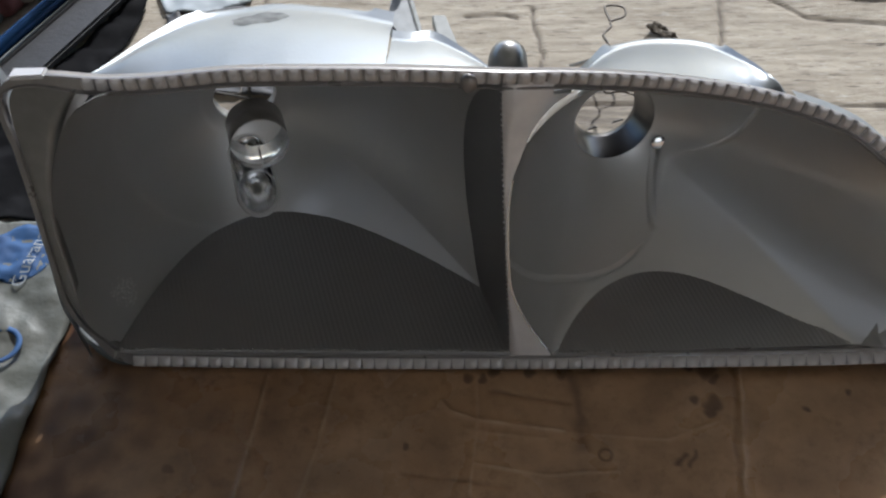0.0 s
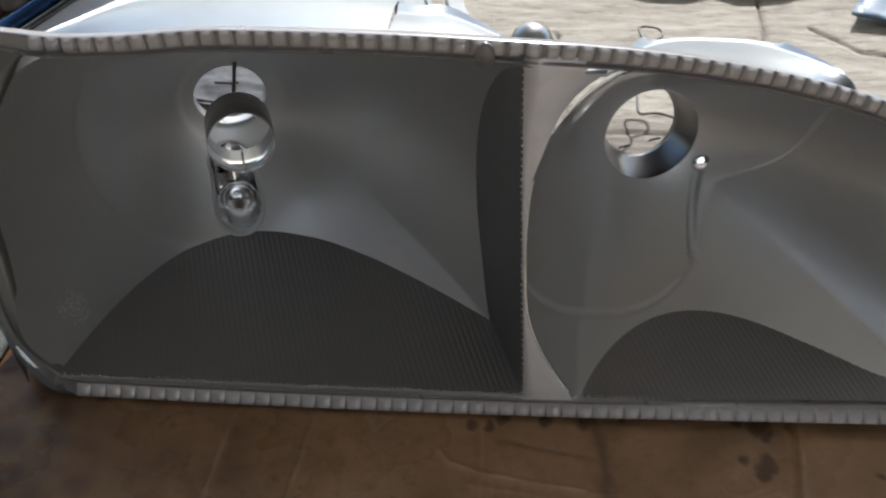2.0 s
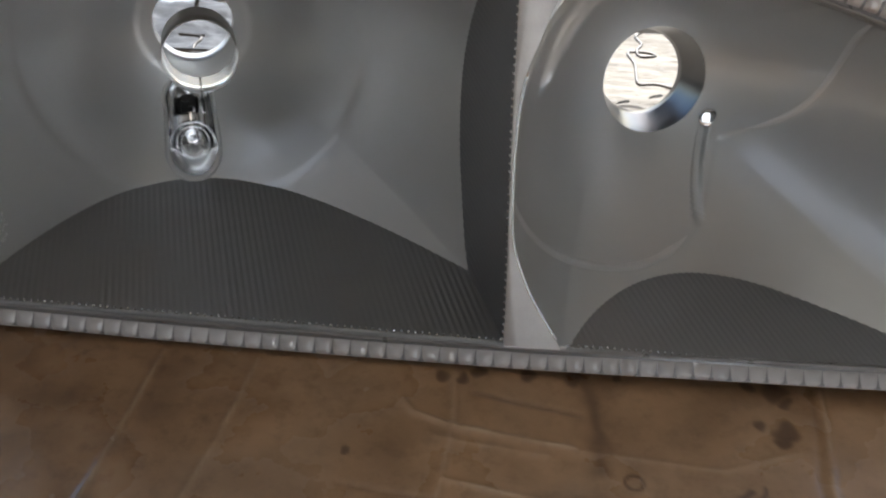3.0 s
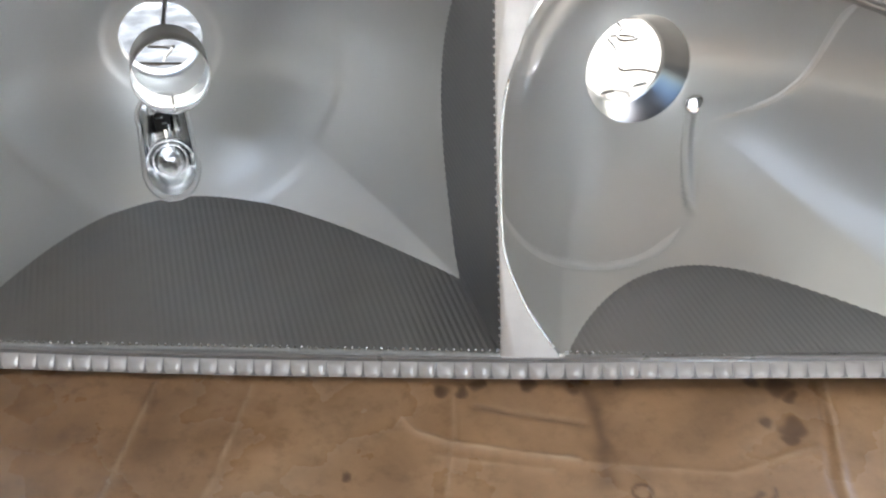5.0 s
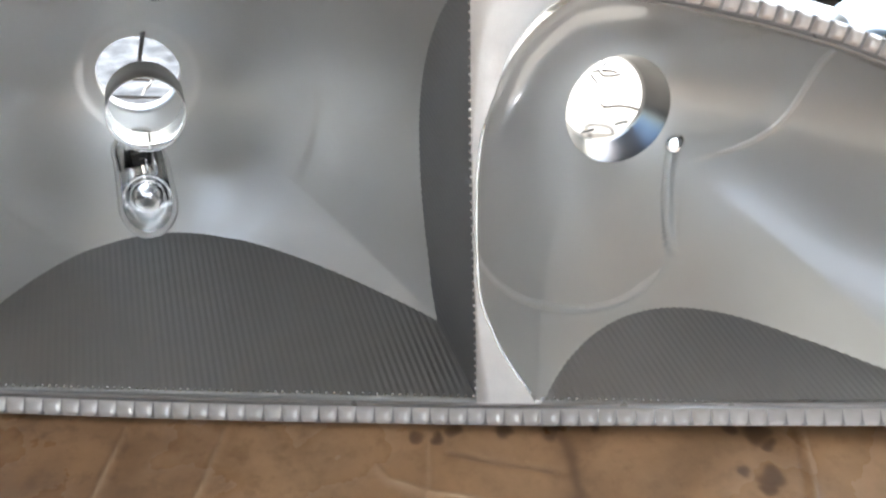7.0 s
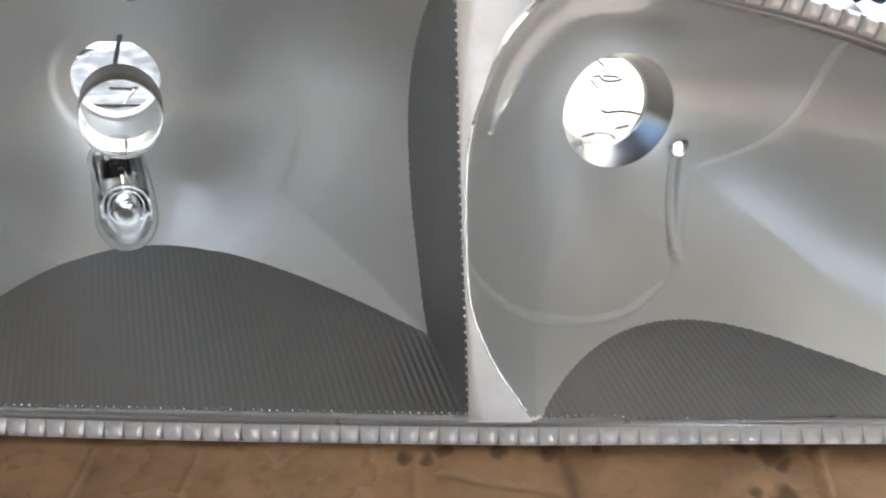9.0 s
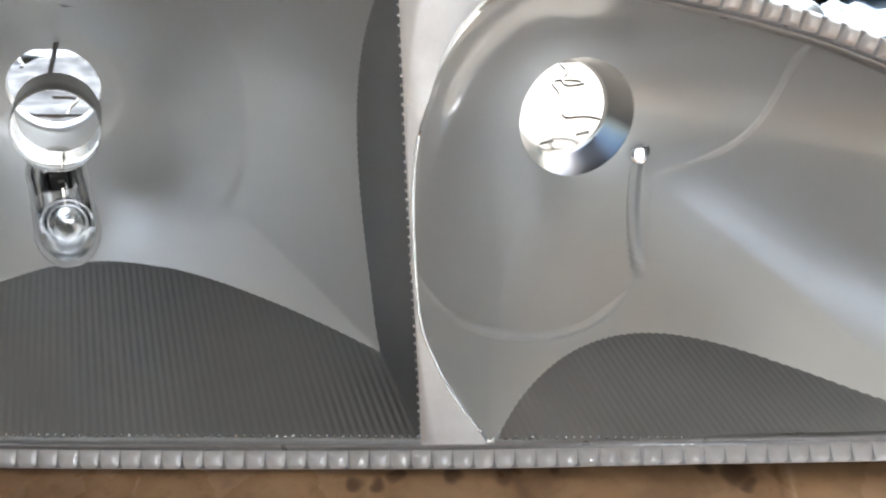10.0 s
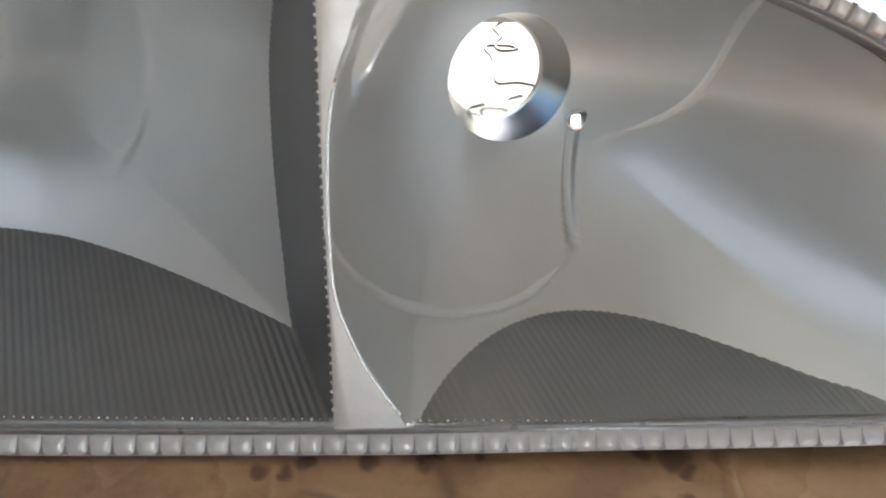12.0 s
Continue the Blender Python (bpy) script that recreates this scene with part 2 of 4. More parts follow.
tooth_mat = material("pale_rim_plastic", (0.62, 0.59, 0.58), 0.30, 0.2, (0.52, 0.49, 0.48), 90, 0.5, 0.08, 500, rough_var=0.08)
tooth, low_tooth = tooth_mesh(0.0066, 0.0026, 4.0, 4), tooth_mesh(0.0077, 0.0016, 2.2, 3)
along = [0.0]
for i in range(count):
    along.append(along[-1] + (rim_inner[(i + 1) % count] - rim_inner[i]).length)
teeth = int(along[-1] / 0.0077)
for i in range(teeth):
    d = along[-1] * i / teeth
    k = max(j for j in range(count) if along[j] <= d)
    w = (d - along[k]) / (along[k + 1] - along[k])
    q, tang, out, front = [a.lerp(b, w) for a, b in zip(rim_frames[k], rim_frames[(k + 1) % count])]
    tang.normalize()
    out = (out - out.dot(tang) * tang).normalized()
    if slender(q)[0] < 0.97 or q.x < -0.236 and q.z > 0.1:
        continue
    slope = (out + 0.25 * front).normalized()
    m = Matrix((tang, slope, tang.cross(slope))).transposed().to_4x4()
    if m.col[2].to_3d().dot(front) < 0:
        m = Matrix((-tang, slope, -tang.cross(slope))).transposed().to_4x4()
    if q.z < 0.03:
        m = m @ Matrix.Diagonal((1.0, 1, 0.8, 1))
    m.translation = q + 0.0052 * out + 0.0018 * front
    ob = part("tooth", low_tooth if q.z < 0.03 else tooth, rim)
    ob.matrix_local = m


# ---- reflectors ----
class Bowl:
    """A paraboloid: its vertex, the way it faces, and how fast it deepens."""

    def __init__(self, vertex, tilt, yaw, k, hole_centre, zone_centre=None):
        t, y = radians(tilt), radians(yaw)
        self.V, self.k = Vector(vertex), k
        self.axis = Vector((math.sin(y) * math.cos(t), -math.cos(y) * math.cos(t), math.sin(t)))
        self.across = Vector((math.cos(y), math.sin(y), 0))
        self.lift = self.across.cross(-self.axis)
        self.lift = self.lift if self.lift.z > 0 else -self.lift
        self.hole = self.flat(Vector(hole_centre))
        self.core = self.flat(Vector(zone_centre or hole_centre))

    def flat(self, p):
        d = p - self.V
        return d.dot(self.across), d.dot(self.lift)

    def at(self, u, v, proud=0.0):
        return self.V + u * self.across + v * self.lift + (self.k * (u * u + v * v) + proud) * self.axis

    def from_hole(self, u, v, proud=0.0):
        return self.at(self.hole[0] + u, self.hole[1] + v, proud)


# border of the inner zone of the grooved reflector: angle round its centre, radius
ZONE_ANGLE = [-180, -172, -162, -145, -128, -113, -100, -83, -75, -55, -36, -27, -16, -4, 8, 20, 34, 60, 150, 180]
ZONE_RADIUS = [0.0945, 0.0925, 0.0888, 0.0837, 0.0770, 0.0715, 0.0672, 0.0612, 0.0585, 0.0460, 0.0385, 0.0425, 0.0530, 0.0650, 0.0730,
               0.0795, 0.0880, 0.105, 0.125, 0.0945]


def zone(a):
    return sum(float(np.interp((a + d + 180) % 360 - 180, ZONE_ANGLE, ZONE_RADIUS)) for d in (-8, -6, -4, -2, 0, 2, 4, 6, 8)) / 9


ZONE_TABLE = [zone(a * 0.5 - 180) for a in range(721)]


def zone_at(a):
    i = (a + 180) * 2
    k = min(719, int(i))
    return ZONE_TABLE[k] + (ZONE_TABLE[k + 1] - ZONE_TABLE[k]) * (i - k)


def reflector(name, bowl, boundary, grow, hole, boss, seam, cut=None, groove=None):
    """The bowl's mesh from its bulb hole out to its edge."""
    steps, n = 150, len(boundary)
    u0, v0 = bowl.hole
    rows = []
    miss = []
    for q in boundary:
        u, v = bowl.flat(q)
        miss.append((q - bowl.V).dot(bowl.axis) - bowl.k * (u * u + v * v))
    for k in range(3):
        miss = [sum(miss[(i + o) % n] for o in range(-16, 17)) / 33 for i in range(n)]
    for q, g, lack in zip(boundary, grow, miss):
        U, W = bowl.flat(q)
        U, W = (U - u0) * g, (W - v0) * g
        R = math.hypot(U, W)
        row = []
        for j in range(steps + 1):
            r = hole + (R - hole) * (j / steps) ** 1.15
            u, v = U * r / R, W * r / R
            extra = lack * (r / R * g) ** 4
            if boss:
                lip = min(1.0, max(0.0, (boss - r) / 0.0050))
                extra += 0.0005 * lip * lip * (3 - 2 * lip)
            if groove:
                du, dv = u + u0 - bowl.core[0], v + v0 - bowl.core[1]
                turn = math.degrees(math.atan2(dv, du))
                out = math.hypot(du, dv) - zone_at(turn)
                rise = min(max(0.0, out), 0.045)
                extra += 0.0018 * (0.25 + 0.75 * min(1.0, max(0.0, abs(turn + 45) - 8) / 38)) * math.exp(-(out / (0.0018 if out > 0 else 0.0060)) ** 2) + 0.11 * rise * rise / (rise + 0.012)
            else:
                out = r - seam
                extra += 0.0008 * math.exp(-(out / (0.0024 if out > 0 else 0.0070)) ** 2) + 0.030 * min(max(0.0, out), 0.022) * math.exp(-max(0.0, out) / 0.03)
            if groove and groove[3] < dv < groove[2]:
                mid = groove[0] + (groove[1] - groove[0]) * (groove[2] - dv) / (groove[2] - groove[3])
                side = max(0.0, 1.0 - max(0.0, abs(du - mid) - 0.0015) / 0.0010)
                extra -= 0.0032 * side * side * (3 - 2 * side) * min(1.0, (groove[2] - dv) / 0.006, (dv - groove[3]) / 0.004)
            row.append(bowl.from_hole(u, v, extra))
        rows.append(row)
    verts = [v for r in rows for v in r]
    faces = grid_faces(len(rows), steps + 1, False, True)
    if cut:
        keep = []
        for f in faces:
            u, v = bowl.flat(sum((verts[k] for k in f), Vector()) / 4)
            if not cut(u - u0, v - v0):
                keep.append(f)
        faces = keep
    me = link_mesh(name, verts, faces, mirror)
    return me


def floor_line(pts):
    return [Vector((x, y, floor_z(y))) for x, y in pts]


FAN_L = [(-0.2365, 0.001), (-0.231, 0.0216), (-0.2228, 0.048), (-0.2095, 0.0775), (-0.195, 0.0968), (-0.1760, 0.1110), (-0.1655, 0.1145),
         (-0.144, 0.1140), (-0.113, 0.1055), (-0.075, 0.0865), (-0.0366, 0.0620), (-0.0175, 0.0470)]
STRIP = [(-0.0175, 0.047, 0.0092), (-0.0240, 0.0775, 0.029), (-0.0277, 0.099, 0.060), (-0.0273, 0.105, 0.090), (-0.0235, 0.1005, 0.123),
         (-0.0200, 0.093, 0.143), (-0.0100, 0.065, 0.172)]
EDGE_L = [(-0.2150, 0.1720), (-0.2278, 0.1663), (-0.2410, 0.1453), (-0.2500, 0.1232), (-0.2545, 0.1050), (-0.2556, 0.0880), (-0.2535, 0.0578),
          (-0.2505, 0.0334), (-0.2365, 0.0125)]
fan_l = spline(floor_line(FAN_L), 150)
strip = spline(STRIP, 90)
top_l = spline([on_face(-0.010, 0.172), on_face(-0.06, 0.1735), on_face(-0.12, 0.1735), on_face(-0.18, 0.1715), on_face(-0.215, 0.172)], 90)
edge_l = spline([on_face(x, z, -0.001) for x, z in EDGE_L], 90)
bound_l = fan_l[:-1] + strip[:-1] + top_l[:-1] + edge_l[:-1]
BL = Bowl((-0.1715, 0.1530, 0.0705), 9.5, 17.8, 6.36, (-0.169, 0.152, 0.073))
BR = Bowl((0.0650, 0.1385, 0.0735), 10.5, 15.0, 8.5, (0.0622, 0.1445, 0.0690), (0.0610, 0.1445, 0.0640))
VL, VR = BL.from_hole(0, 0), BR.from_hole(0, 0)


PU, P0, P1 = -0.0070, -0.040, -0.0595         # the pocket of the small lamp: place across, and its ends


def recess(u, v):
    w = 0.0125
    vv = min(max(v, P1), P0)
    return (u - PU) ** 2 + (v - vv) ** 2 < w * w


grow_l = [1.03] * (len(fan_l) + len(strip) - 12) + [1.02] * 10 + [1.0] * (len(bound_l) - len(fan_l) - len(strip) + 2)
bowl_l = reflector("bowl", BL, bound_l, grow_l, 0.0205, 0.0305, 0.080, recess)
part("bowl", bowl_l, headlight, "dusty dull silver reflector bowl with a bulb hole")

glint_white = material("pale_glint", (0.88, 0.88, 0.87), 0.3, 0.0, (0.78, 0.78, 0.77), 400, 0.5)
# white specks that paint a sparkling glint low in the dusty bowl
rng = random.Random(8)
spots = [p for p in bowl_l.polygons if (p.center - BL.from_hole(-0.100, -0.0630)).length < 0.016]
verts, faces = [], []
for k in range(1600):
    poly = rng.choice(spots)
    a, b, c, d = [bowl_l.vertices[i].co for i in poly.vertices]
    q = a.lerp(b, rng.random()).lerp(d.lerp(c, rng.random()), rng.random())
    far = (q - BL.from_hole(-0.100, -0.0630)).length / 0.012
    if rng.random() < 0.25 + far * far or far > 1.25:
        continue
    size, n0 = rng.uniform(0.00022, 0.00055), len(verts)
    verts += [q + size * Vector(o) for o in ((1, 0, 0), (-1, 0, 0), (0, 1, 0), (0, -1, 0), (0, 0, 1), (0, 0, -1))]
    faces += [[n0 + i for i in f] for f in ((0, 2, 4), (2, 1, 4), (1, 3, 4), (3, 0, 4), (2, 0, 5), (1, 2, 5), (3, 1, 5), (0, 3, 5))]
part("glint_specks", link_mesh("glint_specks", verts, faces, glint_white, False), headlight, "white specks painting a sparkling glint on the dusty bowl")

FAN_R = [(0.0265, 0.0), (0.034, 0.0166), (0.0455, 0.036), (0.059, 0.049), (0.076, 0.058), (0.0975, 0.0618), (0.1185, 0.0595), (0.140, 0.0505),
         (0.170, 0.029), (0.190, 0.013), (0.204, 0.003)]
SIDE_R = [(0.204, 0.003, 0.0118), (0.222, 0.024, 0.026), (0.236, 0.050, 0.048), (0.222, 0.071, 0.080), (0.200, 0.084, 0.104),
          (0.172, 0.091, 0.121), (0.140, 0.088, 0.135)]
EDGE_R = [(0.0313, 0.162), (0.0183, 0.1545), (0.0090, 0.1430), (0.0035, 0.128), (-0.0005, 0.1165), (-0.0025, 0.100), (-0.0023, 0.077),
          (-0.0003, 0.0545), (0.0045, 0.041), (0.0116, 0.0279), (0.0240, 0.0118)]
fan_r = spline(floor_line(FAN_R), 130)
side_r = spline(SIDE_R, 90)
top_r = spline([(0.140, 0.088, 0.135), on_face(0.1184, 0.1425), on_face(0.0865, 0.1515), on_face(0.0554, 0.1595), on_face(0.0313, 0.162)], 80)
edge_r = spline([on_plate(x, z) for x, z in EDGE_R], 110)
low_r = [edge_r[-1], Vector((0.0252, 0.0, 0.012))]
bound_r = fan_r[:-1] + side_r[:-1] + top_r[:-1] + edge_r[:-1] + low_r
grow_r = [1.04] * (len(fan_r) - 12) + [1.025] * 12 + [1.02] * 70 + [1.0] * (len(bound_r) - len(fan_r) - 70)
grow_r[-34:] = [1.0 - 0.012 * min(1.0, j / 20) for j in range(34)]
grow_r[:6] = [0.99, 0.995, 1.0, 1.01, 1.02, 1.03]
bowl_r = reflector("bowl", BR, bound_r, grow_r, 0.0266, 0.0, 0.079, None, (0.0300, 0.0160, -0.012, -0.0575))
part("bowl", bowl_r, headlight, "dusty dull silver reflector bowl with a vertical groove")


# paler strips painting the highlight on the seams between the zones of the bowls
crest = material("highlight_aluminium", (0.84, 0.84, 0.84), 0.36, 1.0, (0.78, 0.78, 0.78), 60, 0.4, rough_var=0.04)
lacquered(crest, 1.0, 0.10)
dusty(crest, (0.60, 0.60, 0.60), 0.30, 0.03, 260)


def seam_crest(bowl, me, centre, radius, angles, wide):
    flat = np.array([bowl.flat(v.co) for v in me.vertices])
    path = []
    for a in angles:
        d = radius(a)
        at = np.array((centre[0] + d * math.cos(radians(a)), centre[1] + d * math.sin(radians(a))))
        far = np.hypot(*(flat - at).T)
        near = np.argsort(far)[:4]
        w = 1 / (far[near] + 1e-5)
        path.append(sum((me.vertices[int(k)].co * float(g) for k, g in zip(near, w)), Vector()) / float(w.sum()))
    for k in range(3):
        path = [path[0]] + [(a + b * 2 + c) / 4 for a, b, c in zip(path, path[1:], path[2:])] + [path[-1]]
    rows, n = [], len(path)
    for i, p in enumerate(path):
        tang = (path[min(i + 1, n - 1)] - path[max(i - 1, 0)]).normalized()
        u, v = bowl.flat(p)
        off = Vector((u - centre[0], v - centre[1])).normalized() * 0.001
        out = bowl.at(u + off.x, v + off.y) - bowl.at(u, v)
        out = (out - out.dot(tang) * tang).normalized()
        face = tang.cross(out)
        face = face if face.dot(bowl.axis) > 0 else -face
        w = min(1.0, i / 6, (n - 1 - i) / 6) * wide
        rows.append([p + out * (a * w) + face * (b * w - 0.00015) for a, b in ((-1.0, -0.10), (-0.55, 0.08), (-0.15, 0.26), (0.10, 0.28), (0.40, 0.16), (0.70, -0.02), (0.9, -0.16))])
    part("seam_crest", loft("seam_crest", rows, crest), headlight, "pale strip painting the highlight on the reflector's seam")


seam_crest(BR, bowl_r, BR.core, zone_at, [-186 + 2.0 * i + (360 if -186 + 2.0 * i < -180 else 0) for i in range(54)], 0.0028)
seam_crest(BR, bowl_r, BR.core, zone_at, [-24 + 2.0 * i for i in range(33)], 0.0020)


# ---- ribbed floors and walls ----
def hits(start, way, line):
    """How far along a way in the plan a line is met."""
    best = 0.0
    for a, b in zip(line, line[1:]):
        ex, ey = b.x - a.x, b.y - a.y
        det = way.x * -ey + way.y * ex
        if abs(det) < 1e-12:
            continue
        rx, ry = a.x - start.x, a.y - start.y
        s = (rx * -ey + ry * ex) / det
        t = (way.x * ry - way.y * rx) / det
        if -1e-6 <= t <= 1 + 1e-6 and s > best:
            best = s
    return best


PITCH, SUB = 0.00305, 8


def rib(u):
    return 0.00021 * (0.5 - 0.5 * math.cos(2 * math.pi * u / PITCH)) ** 0.8


def ribbed_floor(x0, x1, line):
    n = int((x1 - x0) / PITCH * SUB)
    rows = []
    for i in range(n + 1):
        x = x0 + (x1 - x0) * i / n
        start = Vector((x, 0.0, 0.0))
        s = hits(start, -RIBS, line) + 0.005
        row = []
        for j in range(15):
            p = start - RIBS * s * j / 14
            row.append(Vector((p.x, p.y, floor_z(p.y) - 0.0002 + rib(x))))
        first = row[0].copy()
        bead = first.lerp(row[1], min(1.0, 0.0012 / max(0.002, s / 14)))
        row = [first, bead, first.lerp(row[1], min(1.0, 0.0024 / max(0.004, s / 14)))] + row[1:]
        row = [first + Vector((0, -0.0014, -0.0022)), first + Vector((0, -0.0010, -0.0006))] + row
        rows.append(row)
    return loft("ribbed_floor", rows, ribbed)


def beaded_edge(x0, x1):
    """Rounded ends of the flutes along the front edge."""
    verts, faces = [], []
    k = math.ceil((x0 - PITCH / 2) / PITCH)
    while (k + 0.5) * PITCH < x1:
        x = (k + 0.5) * PITCH
        if x > x0:
            n0 = len(verts)
            for i in range(5):
                a = math.pi * i / 4
                for j in range(8):
                    b = 2 * math.pi * j / 8
                    verts.append((x + 0.00065 * math.sin(a) * math.cos(b), 0.0006 + 0.0007 * math.sin(a) * math.sin(b), 0.0126 + 0.0008 * math.cos(a)))
            faces += [[n0 + i * 8 + j, n0 + i * 8 + (j + 1) % 8, n0 + (i + 1) * 8 + (j + 1) % 8, n0 + (i + 1) * 8 + j] for i in range(4) for j in range(8)]
        k += 1
    return link_mesh("beaded_edge", verts, faces, satin)


part("beaded_edge", beaded_edge(-0.2355, -0.001), headlight, "bright beaded front edge of the floor")
part("beaded_edge", beaded_edge(0.0285, 0.200), headlight, "bright beaded front edge of the floor")
part("ribbed_floor", ribbed_floor(-0.2362, 0.0005, fan_l + [Vector((0.012, 0.024, 0))]), headlight, "fluted floor of the lamp chamber, shade put into its colour")
part("ribbed_floor", ribbed_floor(0.0268, 0.2038, fan_r), headlight, "fluted floor of the lamp chamber, shade put into its colour")

# divider wall: ribs run back along the lamp's axis
DV = [(0.0004, 0.005), (0.0, 0.014), (-0.0008, 0.036), (-0.0024, 0.0636), (-0.0045, 0.1061), (-0.0055, 0.1358), (-0.0066, 0.1745)]
dv_front = spline([on_plate(x, z) for x, z in DV], 55 * SUB)
back = spline(STRIP, 400)
rows = []
for i, q in enumerate(dv_front):
    b = min(back, key=lambda p: abs(p.z - (q.z - 0.0)))
    wave = 0.00028 * abs(math.sin(math.pi * i / SUB)) ** 0.7
    end = Vector((b.x, b.y, q.z))
    rows.append([q.lerp(end, j / 6 * 1.01) - ACROSS * wave * (0.4 + 0.9 * (j / 6) ** 4) for j in range(7)])
part("divider_wall", loft("divider_wall", rows, ribbed), headlight, "fluted wall between the lamp chambers, shade put into its colour")

verts, faces = [], []
for q in dv_front[SUB // 2::SUB]:
    n0 = len(verts)
    c = q - ACROSS * 0.0004 + Vector((0, 0.0008, 0))
    for i in range(5):
        w = math.pi * i / 4
        for j in range(8):
            h = 2 * math.pi * j / 8
            verts.append(c + Vector((0.0009 * math.cos(h) * math.sin(w), 0.0009 * math.sin(h) * math.sin(w), 0.0008 * math.cos(w))))
    faces += [[n0 + i * 8 + j, n0 + i * 8 + (j + 1) % 8, n0 + (i + 1) * 8 + (j + 1) % 8, n0 + (i + 1) * 8 + j] for i in range(4) for j in range(8)]
part("beaded_edge", link_mesh("beaded_edge", verts, faces, satin), headlight, "bright beaded front edge of the wall")

# divider plate, closing the gap between wall and right bowl
edge_fine = spline([on_plate(x, z, 0.0) for x, z in EDGE_R], 300)
rows, returns = [], []
for q in dv_front[::3]:
    if q.z < 0.0102:
        continue
    if q.z > 0.1722:
        break
    if q.z < edge_fine[0].z:
        b = min(edge_fine, key=lambda p: abs(p.z - q.z))
        e = on_plate(b.x, q.z)
    else:
        e = on_plate(0.020, q.z)
    row = [on_plate(q.x, q.z, -0.004), on_plate(q.x - 0.0003, q.z, 0.0)]
    row += [on_plate(q.x + (e.x - q.x) * j / 4, q.z, 0.0012) for j in range(5)]
    rows.append(row)
    returns.append([row[-1], on_plate(e.x + 0.0006, q.z, -0.003), on_plate(e.x + 0.0020, q.z, -0.007)])
part("divider_plate", loft("divider_plate", rows, plate), headlight, "smooth silver plate between the reflectors")
part("plate_return", loft("plate_return", returns, mirror), headlight, "dull edge of the plate turned into the bowl")

part("edge_bead", tube("edge_bead", [on_plate(p.x + 0.0003, p.z, 0.0008) for p in edge_fine[100:-6:4]], 0.0006, satin, 8), headlight, "bright rounded edge of the plate")

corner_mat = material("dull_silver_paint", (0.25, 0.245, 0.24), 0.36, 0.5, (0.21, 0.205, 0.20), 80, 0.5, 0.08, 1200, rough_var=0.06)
# corner plate beside the left bowl
rim_fine = spline([on_face(x, z, -0.0008) for x, z in [(-0.218, 0.1735), (-0.2590, 0.1700), (-0.2635, 0.136), (-0.2620, 0.100), (-0.2600, 0.0578), (-0.2560, 0.0334), (-0.2395, 0.0110)]], 90)
rows = []
for a, b in zip(edge_l, rim_fine):
    w = min(1.0, max(0.0, (a.z - 0.140) / 0.015))
    rows.append([a + Vector((0.006 * w - 0.0010, 0.014 + 0.006 * w, -0.001 - 0.006 * w)), a + Vector((0.0006, 0.004, -0.0005))] + [a.lerp(b, j / 4) for j in range(5)])
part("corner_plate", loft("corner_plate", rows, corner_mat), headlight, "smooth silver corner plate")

# fluted side wall at the right bowl
side_fine = spline(SIDE_R, 40 * SUB)
rim_side = spline([on_face(x, z, -0.001) for x, z in [(0.204, 0.0135), (0.245, 0.0170), (0.283, 0.0220), (0.293, 0.035), (0.262, 0.063), (0.235, 0.083), (0.2061, 0.1035), (0.185, 0.1175), (0.140, 0.135)]], 40 * SUB)
rows = []
for i, (a, b) in enumerate(zip(side_fine, rim_side)):
    wave = 0.0007 * abs(math.sin(math.pi * i / SUB)) ** 0.7
    rows.append([a.lerp(b, j / 5) - ACROSS * wave for j in range(6)])
part("side_wall", loft("side_wall", rows, ribbed), headlight, "fluted side wall, shade put into its colour")

# chrome bump added to stand for the glint at the head of the groove
def glint_pip(at, size, axis):
    bm = bmesh.new()
    bmesh.ops.create_icosphere(bm, subdivisions=3, radius=1.0)
    for v in bm.verts:
        v.co = Vector((v.co.x * size[0], v.co.y * size[1], v.co.z * size[2]))
    me = bpy.data.meshes.new("glint_pip")
    bmesh.ops.transform(bm, matrix=Matrix.Translation(at) @ axis.to_track_quat("Z", "Y").to_matrix().to_4x4(), verts=bm.verts)
    bm.to_mesh(me)
    bm.free()
    me.materials.append(chrome)
    me.polygons.foreach_set("use_smooth", [True] * len(me.polygons))
    part("glint_pip", me, headlight, "small chrome bump standing in for the glint at the groove")


glint_pip(BR.at(BR.core[0] + 0.0300, BR.core[1] - 0.0150, 0.0002), (0.0056, 0.0048, 0.0009), Vector((0.13, -0.92, 0.36)).normalized())

# ---- bulb holes ----
part("bulb_socket", lathe("bulb_socket", VL + BL.axis * 0.0018, BL.axis, [(0.0205, 0.0010), (0.0212, -0.0002), (0.0225, -0.014), (0.0203, -0.014)], mirror), headlight)
neck = VR + Vector((-0.0036, 0.0170, -0.0060))
neck_axis = (VR - neck).normalized()
neck_u = ACROSS - ACROSS.dot(neck_axis) * neck_axis
neck_u.normalize()
neck_v = neck_axis.cross(neck_u)
neck_v = neck_v if neck_v.z > 0 else -neck_v
rows = []
for i in range(96):
    c, d = math.cos(2 * math.pi * i / 96), math.sin(2 * math.pi * i / 96)
    front = BR.from_hole(0.0266 * c, 0.0266 * d)
    rear = neck + 0.0210 * (neck_u * c + neck_v * d)
    rows.append([BR.from_hole(0.0268 * c, 0.0268 * d, 0.0001)] + [front.lerp(rear, j / 6) for j in range(1, 7)]
                + [rear + 0.0012 * (neck_u * c + neck_v * d) - 0.001 * neck_axis])
part("bulb_socket", loft("bulb_socket", rows, neck_metal, False, True), headlight, "tapered dark silver neck of the bulb hole")
